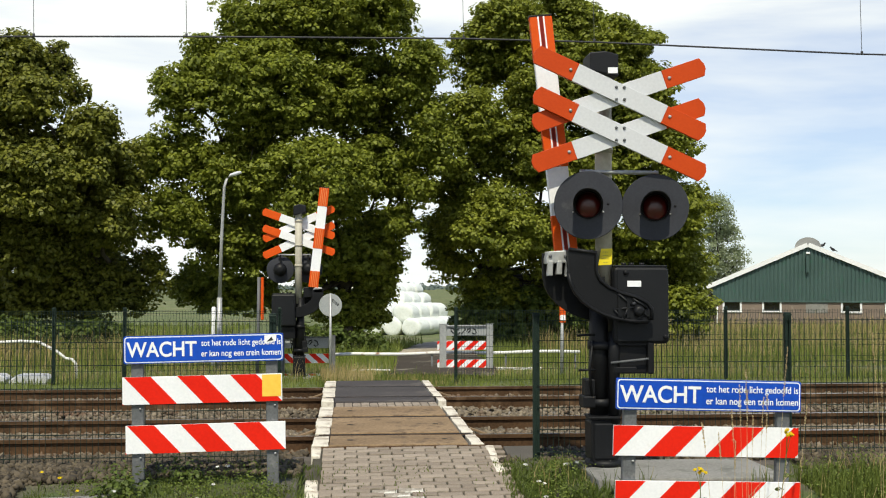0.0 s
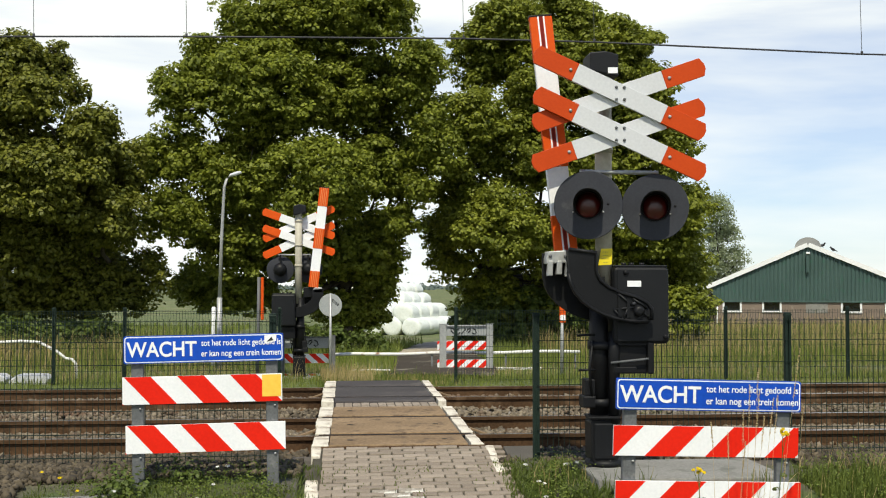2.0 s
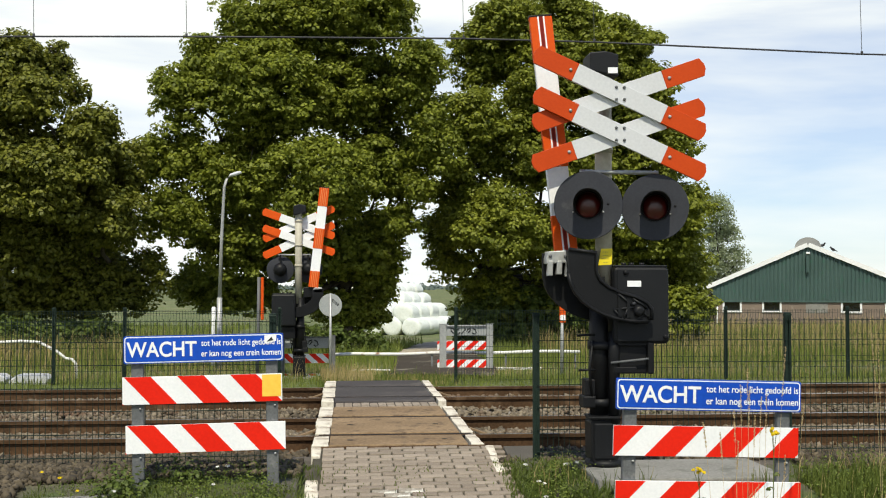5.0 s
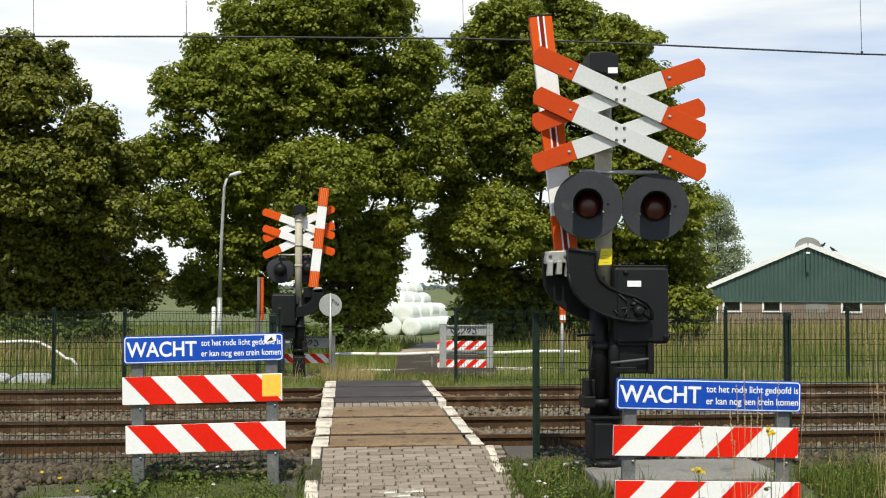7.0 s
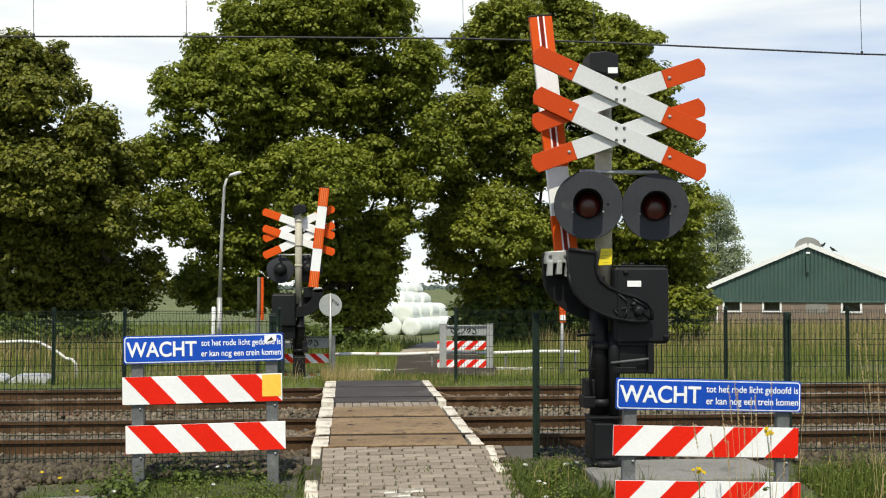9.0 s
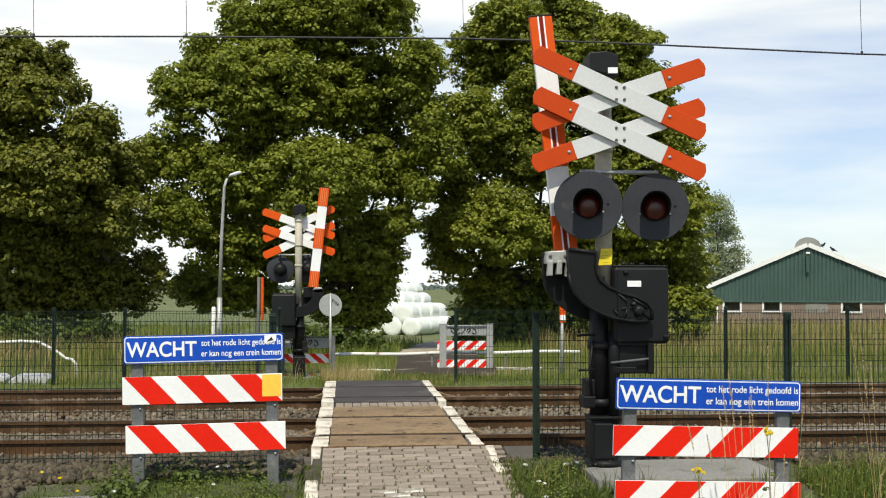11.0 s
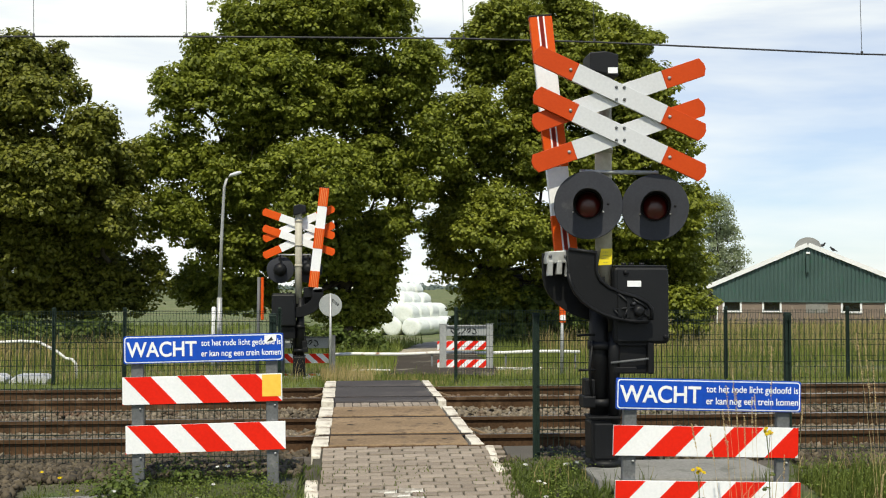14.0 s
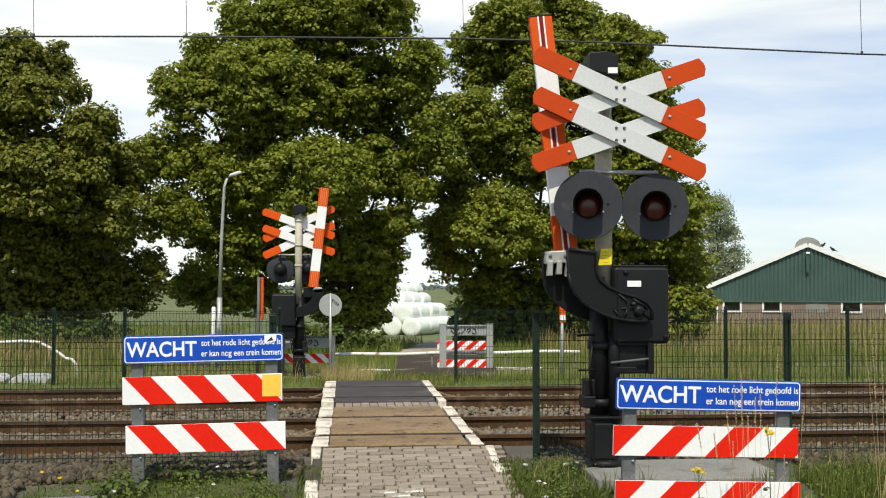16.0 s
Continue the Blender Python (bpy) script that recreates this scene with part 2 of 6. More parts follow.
M_WRAP = surface("white_silage_wrap", (0.66, 0.70, 0.66), (0.80, 0.83, 0.78), 0.33, coarse=1.5, fine=12, bump=0.35, depth=0.02, stain=(0.60, 0.63, 0.55), stain_at=0.6)
M_CLAD = surface("green_corrugated_cladding", (0.034, 0.070, 0.062), (0.050, 0.095, 0.084), 0.55, coarse=0.6, fine=14, bump=0.05, stain=(0.03, 0.10, 0.07), stain_at=0.62)
M_BARNBRICK = surface("brown_barn_brick", (0.15, 0.112, 0.088), (0.24, 0.185, 0.148), 0.9, coarse=1.0, fine=12, bump=0.3, piece=0.3, stain=(0.30, 0.24, 0.19), stain_at=0.64)
M_VERGE = surface("white_painted_fascia", (0.74, 0.75, 0.74), (0.82, 0.82, 0.82), 0.6, bump=0.05)
M_ROOF = surface("grey_fibre_cement_roof", (0.22, 0.22, 0.22), (0.33, 0.33, 0.32), 0.9, bump=0.2)
M_PIPE = surface("flaking_white_pipe_paint", (0.62, 0.61, 0.57), (0.78, 0.77, 0.73), 0.6, coarse=4, fine=30, bump=0.2, stain=(0.22, 0.10, 0.05), stain_at=0.62, stain_scale=5)
# distance haze is painted into these pale bluish leaf tones
M_HAZED_WOODS = leafy("distant_woods", (0.10, 0.135, 0.12), (0.155, 0.195, 0.175), 0.1)
M_SCRAWL = surface("black_marker_scrawl", (0.012, 0.012, 0.014), (0.02, 0.02, 0.022), 0.7, bump=0.0)
M_BIRD = surface("black_feathers", (0.008, 0.008, 0.01), (0.018, 0.018, 0.02), 0.6, bump=0.05)


# ---- mesh building ----
def part(name, bm, material, parent=None, label="", smooth=False):
    """Link a bmesh as one mesh object, under a thing or a part where one is given."""
    me = bpy.data.meshes.new(name)
    bm.normal_update()
    bm.to_mesh(me)
    bm.free()
    for m in (material if isinstance(material, (list, tuple)) else [material]):
        me.materials.append(m)
    if smooth:
        for p in me.polygons:
            p.use_smooth = True
    ob = new(name, me)
    if parent:
        ob.parent = parent
    if label:
        tagged(ob, label)
    return ob


def thing(name, m, label, category, group="", kind=""):
    ob = new(name)
    ob.empty_display_size = 0.2
    ob.matrix_basis = m
    return tagged(ob, label, category, group, kind)


def add_box(bm, c, size, bevel=0.0, m=None, mat=0):
    g = bmesh.ops.create_cube(bm, size=1.0)
    vs = g["verts"]
    bmesh.ops.scale(bm, vec=size, verts=vs)
    fs = list({f for v in vs for f in v.link_faces})
    if bevel:
        es = list({e for v in vs for e in v.link_edges})
        r = bmesh.ops.bevel(bm, geom=es, offset=bevel, segments=2, affect="EDGES", profile=0.5)
        vs = list({v for f in r["faces"] for v in f.verts} | {v for v in vs if v.is_valid})
        fs = list({f for v in vs for f in v.link_faces})
    bmesh.ops.transform(bm, matrix=Matrix.Translation(c) @ (m or Matrix()), verts=vs)
    for f in fs:
        f.material_index = mat
    return vs


def box(c, size, bevel=0.0, m=None):
    bm = bmesh.new()
    add_box(bm, c, size, bevel, m)
    return bm


def add_tube(bm, points, radius, sides=10, mat=0, cap=True):
    """A tube through points; radius is one number or one per point."""
    pts = [Vector(p) for p in points]
    rad = radius if isinstance(radius, (list, tuple)) else [radius] * len(pts)
    rings = []
    for i, p in enumerate(pts):
        d = (pts[min(i + 1, len(pts) - 1)] - pts[max(i - 1, 0)]).normalized()
        u = d.cross(Vector((0, 0, 1)) if abs(d.z) < 0.9 else Vector((1, 0, 0))).normalized()
        w = d.cross(u)
        rings.append([bm.verts.new(p + (u * math.cos(k * math.tau / sides) + w * math.sin(k * math.tau / sides)) * rad[i]) for k in range(sides)])
    for a, b in zip(rings, rings[1:]):
        for k in range(sides):
            f = bm.faces.new((a[k], a[(k + 1) % sides], b[(k + 1) % sides], b[k]))
            f.smooth, f.material_index = sides > 5, mat
    if cap:
        for r in (rings[0][::-1], rings[-1]):
            bm.faces.new(r).material_index = mat


def tube(points, radius, sides=10):
    bm = bmesh.new()
    add_tube(bm, points, radius, sides)
    bmesh.ops.recalc_face_normals(bm, faces=bm.faces)
    return bm


def add_plate(bm, outline, y0, y1, mat=0):
    """A plate with an outline in x and z, between two depths."""
    a = [bm.verts.new((x, y0, z)) for x, z in outline]
    b = [bm.verts.new((x, y1, z)) for x, z in outline]
    fs = [bm.faces.new(a), bm.faces.new(b[::-1])]
    k = len(outline)
    fs += [bm.faces.new((a[i], b[i], b[(i + 1) % k], a[(i + 1) % k])) for i in range(k)]
    for f in fs:
        f.material_index = mat
    bmesh.ops.recalc_face_normals(bm, faces=fs)


def plate(outline, y0, y1, bevel=0.0):
    bm = bmesh.new()
    add_plate(bm, outline, y0, y1)
    if bevel:
        bmesh.ops.bevel(bm, geom=list(bm.edges), offset=bevel, segments=2, affect="EDGES", profile=0.5)
    return bm


def lathe(profile, sides=32, axis="z"):
    """A body turned about an axis from (radius, height) pairs."""
    bm = bmesh.new()
    rings = []
    for r, z in profile:
        ring = []
        for k in range(sides):
            a = k * math.tau / sides
            x, y = r * math.cos(a), r * math.sin(a)
            ring.append(bm.verts.new((x, y, z) if axis == "z" else (x, z, y)))
        rings.append(ring)
    for a, b in zip(rings, rings[1:]):
        for k in range(sides):
            bm.faces.new((a[k], a[(k + 1) % sides], b[(k + 1) % sides], b[k])).smooth = True
    bm.faces.new(rings[0][::-1])
    bm.faces.new(rings[-1])
    bmesh.ops.recalc_face_normals(bm, faces=bm.faces)
    return bm


def moved(bm, m):
    bmesh.ops.transform(bm, matrix=m, verts=bm.verts)
    return bm


def lettering(name, text, size, width, parent, at, bold=0.0):
    """Raised flat lettering that faces -y, fitted to a width."""
    cu = bpy.data.curves.new(name, "FONT")
    cu.body, cu.size, cu.extrude, cu.offset = text, size, 0.0008, bold
    tmp = bpy.data.objects.new(name, cu)
    scene.collection.objects.link(tmp)
    bpy.context.view_layer.update()
    me = bpy.data.meshes.new_from_object(tmp.evaluated_get(bpy.context.evaluated_depsgraph_get()))
    bpy.data.objects.remove(tmp)
    xs = [v.co.x for v in me.vertices]
    sx = width / (max(xs) - min(xs))
    me.transform(Matrix.Translation(at) @ pose(0, 0, 0, 90) @ Matrix.Diagonal((sx, 1, 1, 1)) @ Matrix.Translation((-min(xs), 0, 0)))
    me.name = name
    me.materials.clear()
    me.materials.append(M_LETTER)
    ob = new(name, me)
    ob.parent = parent
    return ob


def raw_mesh(name, verts, faces, material, parent=None, smooth=False):
    """One mesh from numpy arrays of vertices and equal-sided faces."""
    me = bpy.data.meshes.new(name)
    k = faces.shape[1]
    me.vertices.add(len(verts))
    me.vertices.foreach_set("co", np.ascontiguousarray(verts, dtype=np.float32).ravel())
    me.loops.add(faces.size)
    me.loops.foreach_set("vertex_index", np.ascontiguousarray(faces, dtype=np.int32).ravel())
    me.polygons.add(len(faces))
    me.polygons.foreach_set("loop_start", np.arange(0, faces.size, k, dtype=np.int32))
    me.update(calc_edges=True)
    me.materials.append(material)
    if smooth:
        me.polygons.foreach_set("use_smooth", np.ones(len(faces), dtype=bool))
    ob = new(name, me)
    if parent:
        ob.parent = parent
    return ob


# ---- ground ----
RAIL_Y = (11.2, 12.7, 14.95, 16.45)


def step(a, b, t):
    t = min(1.0, max(0.0, (t - a) / (b - a)))
    return t * t * (3 - 2 * t)


def ramp_z(y):
    """The brick path climbs to the tracks."""
    return -0.09 * (10.44 - max(7.0, min(10.44, y)))


def ground_z(x, y):
    """Height of the natural ground: verges, track bed, and the slope to the lower fields beyond."""
    near = ramp_z(y) + 0.015 - 0.10 * step(1.4, 2.4, x) * step(8.0, 7.4, y) + 0.10 * step(1.5, 1.9, x) * step(7.7, 8.25, y) * step(9.3, 8.9, y)
    far = -0.22 - 0.16 * step(19.5, 22.4, y) - 0.16 * step(22.4, 36, y) - 0.6 * step(36, 60, y)
    bed = -0.27
    z = near + (bed - near) * step(9.6, 10.4, y)
    z = z + (far - z) * step(16.9, 18.2, y)
    return z


def build_ground():
    xs = sorted({-3000, -1500, -700, -350, -180, -110, -75, -55, -42, 42, 55, 75, 110, 180, 350, 700, 1500, 3000} | {round(-32 + 0.8 * i, 2) for i in range(81)} | {round(-5 + 0.25 * i, 2) for i in range(53)})
    ys = sorted({-3000, -1000, -300, -100, -40, -20, -10, -4} | {round(0.25 * i, 2) for i in range(104)} | {round(26 + 1.0 * i, 2) for i in range(45)} | {75, 85, 100, 130, 180, 260, 400, 650, 1000, 1600, 3000})
    bm = bmesh.new()
    grid = []
    for y in ys:
        row = []
        for x in xs:
            z = ground_z(x, y)
            if abs(x) < 40 and -5 < y < 80:
                z += 0.02 * noise.noise((x * 1.3, y * 1.3, 0.0)) * (1 if y < 19 else 2.2)
            if -0.75 < x < 1.75 and y < 10.6:
                z = ramp_z(y) - 0.10
            if -0.75 < x < 1.75 and 17.0 < y < 19:
                z = min(z, -0.12)
            row.append(bm.verts.new((x, y, z)))
        grid.append(row)
    for j in range(len(ys) - 1):
        for i in range(len(xs) - 1):
            y = (ys[j] + ys[j + 1]) / 2
            f = bm.faces.new((grid[j][i], grid[j][i + 1], grid[j + 1][i + 1], grid[j + 1][i]))
            f.material_index = 1 if 9.4 < y < 17.6 else 2 if y < 9.4 else 0
            f.smooth = True
    ob = part("ground", bm, [M_GROUND, M_BED, M_SOIL])
    tagged(ob, "flat green meadow ground with a sunken railway bed", "ground", kind="structure")


build_ground()


def ribbon(name, line, width, lift, material, label, category):
    """A strip of lane that follows the ground."""
    bm = bmesh.new()
    rows = []
    for i, (x, y) in enumerate(line):
        a, b = line[max(0, i - 1)], line[min(len(line) - 1, i + 1)]
        d = Vector((b[0] - a[0], b[1] - a[1], 0)).normalized()
        s = Vector((d.y, -d.x, 0))
        row = []
        for k in (-0.5, -0.25, 0, 0.25, 0.5):
            p = Vector((x, y, 0)) + s * width * k * (1 + 0.06 * noise.noise((x, y, k)))
            row.append(bm.verts.new((p.x, p.y, ground_z(p.x, p.y) + lift + 0.02 * (0.25 - k * k) * 4)))
        rows.append(row)
    for a, b in zip(rows, rows[1:]):
        for k in range(4):
            bm.faces.new((a[k], a[k + 1], b[k + 1], b[k])).smooth = True
    return tagged(part(name, bm, material), label, category, kind="structure")


lane = [(0.8 + 1.4 * step(17.7, 24.6, 17.7 + 0.5 * i) + 0.045 * max(0.0, 0.5 * i - 6.9), 17.7 + 0.5 * i) for i in range(26)]
track = [(lane[-1][0] + 0.06 * i + 0.008 * i * i, lane[-1][1] + 0.8 * i) for i in range(11)]
track += [(track[-1][0] + 0.95 * (i + 1), track[-1][1] + 2.4 * (i + 1)) for i in range(12)]
ribbon("road", lane[9:], 2.3, 0.075, M_ROAD, "narrow worn asphalt lane beyond the crossing", "road")
ribbon("track", track, 2.3, 0.070, M_TRACK, "farm track leading past the bales, sunlight put into its pale colour", "road")
lane = lane + track


# ---- railway ----
def build_rail(parent, y):
    prof = [(-0.075, -0.172), (0.075, -0.172), (0.075, -0.158), (0.014, -0.14), (0.010, -0.05), (0.036, -0.038), (0.036, -0.006),
            (0.028, 0.0), (-0.028, 0.0), (-0.036, -0.006), (-0.036, -0.038), (-0.010, -0.05), (-0.014, -0.14), (-0.075, -0.158)]
    bm = bmesh.new()
    xs = [-60, -20, -8, -4, -0.35, 1.36, 4, 8, 12, 24, 70]
    rings = [[bm.verts.new((x, y + py, pz)) for py, pz in prof] for x in xs]
    for (a, b), x in zip(zip(rings, rings[1:]), xs):
        for k in range(len(prof)):
            f = bm.faces.new((a[k], b[k], b[(k + 1) % len(prof)], a[(k + 1) % len(prof)]))
            f.material_index = 1 if k == 7 and x != -0.35 else 0
    bmesh.ops.recalc_face_normals(bm, faces=bm.faces)
    return part("rail", bm, [M_RAILSIDE, M_RAILTOP], parent)


def build_track(y1, y2, label):
    t = thing("railway_track", pose(0, 0, 0), label, "railway track", "pair of tracks", "structure")
    build_rail(t, y1)
    build_rail(t, y2)
    bm = box((0, 0, 0), (0.24, 2.5, 0.16), 0.02)
    first = part("sleeper", bm, M_SLEEPER, t)
    first.location = (-8.1, (y1 + y2) / 2, -0.258)
    for i in range(1, 40):
        x = -8.1 + 0.6 * i
        if -0.7 < x < 1.7:
            continue
        s = first.copy()
        scene.collection.objects.link(s)
        s.location = (x, (y1 + y2) / 2, -0.258)
    for y in (y1, y2):
        for i in range(0, 40):
            x = -8.1 + 0.6 * i
            if -0.9 < x < 1.8 or not -5 < x < 9:
                continue
            bm = bmesh.new()
            add_box(bm, (x, y - 0.10, -0.158), (0.10, 0.07, 0.03), 0.006)
            add_tube(bm, [(x, y - 0.10, -0.15), (x, y - 0.10, -0.105)], 0.014, 6)
            part("rail_clip", bm, M_RAILSIDE, t)


build_track(RAIL_Y[0], RAIL_Y[1], "rusty brown railway track on crushed-stone ballast")
build_track(RAIL_Y[2], RAIL_Y[3], "rusty brown railway track on crushed-stone ballast behind the first")


def build_ballast():
    """Crushed stone: thousands of angular lumps in one mesh."""
    rng = np.random.default_rng(5)
    cube = np.array([(x, y, z) for x in (-1, 1) for y in (-1, 1) for z in (-1, 1)], dtype=float)
    quads = np.array([(0, 1, 3, 2), (4, 6, 7, 5), (0, 4, 5, 1), (2, 3, 7, 6), (0, 2, 6, 4), (1, 5, 7, 3)])
    for name, y0, y1, count, mat, words in (("ballast_shoulder", 8.75, 11.05, 36000, M_BALLAST_GREY, "grey crushed-stone ballast shoulder with weeds"),
                                            ("ballast", 11.0, 17.5, 32000, M_BALLAST, "rust-stained crushed-stone ballast between the rails")):
        x = rng.uniform(-4.6, 9.2, count)
        y = rng.uniform(y0, y1, count)
        keep = ~((x > -0.40) & (x < 1.38))
        keep &= ~((x > -2.0) & (y < 9.30) & (x < 0.5)) & ~((x > 0.5) & (y < 9.75) & (x < 4.0)) & ~((x > 1.0) & (y < 9.2)) & ~((x > -2.6) & (y < 9.2))
        x, y = x[keep], y[keep]
        k = len(x)
        bank = np.array([ground_z(a, b) for a, b in zip(x, y)])
        hump = np.zeros(k)
        for a, b in ((RAIL_Y[0], RAIL_Y[1]), (RAIL_Y[2], RAIL_Y[3])):
            hump = np.maximum(hump, np.clip(1 - np.abs(y - (a + b) / 2) / 2.1, 0, 1) ** 0.5)
        z = np.maximum(bank, -0.27) + 0.015 + 0.115 * hump * (y > 9.9) + rng.uniform(-0.02, 0.025, k)
        for r in RAIL_Y:
            z = np.where(np.abs(y - r) < 0.12, np.minimum(z, -0.155), z)
        size = rng.uniform(0.014, 0.034, k)
        base = cube[None] * rng.uniform(0.45, 1.05, (k, 8, 3)) * (size[:, None] * rng.uniform(0.7, 1.25, (k, 3)))[:, None]
        q = rng.normal(size=(k, 4))
        q /= np.linalg.norm(q, axis=1)[:, None]
        a, b, c, d = q.T
        rot = np.stack([np.stack([1 - 2 * (c * c + d * d), 2 * (b * c - a * d), 2 * (b * d + a * c)], -1),
                        np.stack([2 * (b * c + a * d), 1 - 2 * (b * b + d * d), 2 * (c * d - a * b)], -1),
                        np.stack([2 * (b * d - a * c), 2 * (c * d + a * b), 1 - 2 * (b * b + c * c)], -1)], 1)
        v = np.einsum("kij,knj->kni", rot, base) + np.stack([x, y, z], -1)[:, None]
        f = quads[None] + (np.arange(k) * 8)[:, None, None]
        tagged(raw_mesh(name, v.reshape(-1, 3), f.reshape(-1, 4), mat), words, "ballast", kind="stuff")


build_ballast()


# ---- level crossing deck and brick path ----
DX0, DX1 = -0.17, 1.16          # walking width between the white edges


def build_deck():
    deck = thing("crossing_deck", pose(0, 0, 0), "level crossing deck of worn brown panels with white edges", "level crossing", kind="structure")
    spans = [(10.46, 11.09, M_DECK, "deck_panel"), (11.31, 12.59, M_DECK, "deck_panel"), (12.81, 13.72, M_DECK, "deck_panel"),
             (14.38, 14.84, M_DECKDARK, "deck_panel"), (15.06, 16.34, M_DECKDARK, "deck_panel"), (16.56, 17.45, M_DECKDARK, "deck_panel")]
    for a, b, mat, name in spans:
        bm = bmesh.new()
        add_box(bm, (0, 0, 0), (DX1 - DX0, b - a, 0.16), 0.012)
        p = part(name, bm, mat, deck, "dark grey rubber panel" if mat is M_DECKDARK else "brown worn wooden panel")
        p.location = ((DX0 + DX1) / 2, (a + b) / 2, -0.066)
        for x in (DX0 + 0.2, DX1 - 0.2):
            if mat is M_DECK:
                bolt = part("lifting_slot", box((0, 0, 0), (0.055, 0.05, 0.004)), M_BLACK, deck)
                bolt.location = (x, (a + b) / 2, 0.0145)
    # black strips fill the flangeways in place of the shade in these gaps
    for y in RAIL_Y:
        for s in (-1, 1):
            part("flangeway_gap_shade", box(((DX0 + DX1) / 2, y + s * 0.072, -0.04), (DX1 - DX0 + 0.24, 0.062, 0.08), 0.004), M_BLACK, deck, "black strip standing for the shaded gap beside the rail")
    part("edge_beam", box(((DX0 + DX1) / 2, 10.435, -0.07), (DX1 - DX0 + 0.3, 0.045, 0.14), 0.004), M_RAILSIDE, deck, "rusty steel edge beam")
    # painted edge blocks, chipped and uneven
    rnd = random.Random(3)
    for side, x in ((-1, DX0 - 0.085), (1, DX1 + 0.085)):
        for a, b, mat, name in spans:
            k = max(1, round((b - a) / 0.7))
            for i in range(k):
                y0, y1 = a + (b - a) * i / k, a + (b - a) * (i + 1) / k
                w = (0.165 if side < 0 else 0.115) + rnd.uniform(-0.02, 0.015)
                bm = box((0, 0, 0), (w, y1 - y0 - 0.012, 0.16), 0.005)
                bmesh.ops.subdivide_edges(bm, edges=[e for e in bm.edges if e.calc_length() > 0.2], cuts=7)
                for v in bm.verts:
                    v.co.x += 0.014 * noise.noise((v.co.x * 9 + i, v.co.y * 11, y0))
                p = part("edge_block", bm, M_KERBWHITE, deck)
                p.matrix_basis = pose(x + rnd.uniform(-0.006, 0.006), (y0 + y1) / 2, -0.07 + rnd.uniform(-0.002, 0.002), rnd.uniform(-0.2, 0.2), rnd.uniform(-0.3, 0.3), rnd.uniform(-0.4, 0.4))
    # angled steel deflectors at the deck's ends
    for x, s in ((DX0 - 0.17, -1), (DX1 + 0.17, 1)):
        for y in (11.75, 15.7):
            bm = bmesh.new()
            add_box(bm, (0, 0, 0), (0.42, 0.09, 0.02), 0.003, pose(0, 0, 0, 0, 20 * s, 0))
            p = part("deflector", bm, M_DECK, deck, "sloping steel deflector plate")
            p.location = (x + 0.18 * s, y, -0.08)


build_deck()


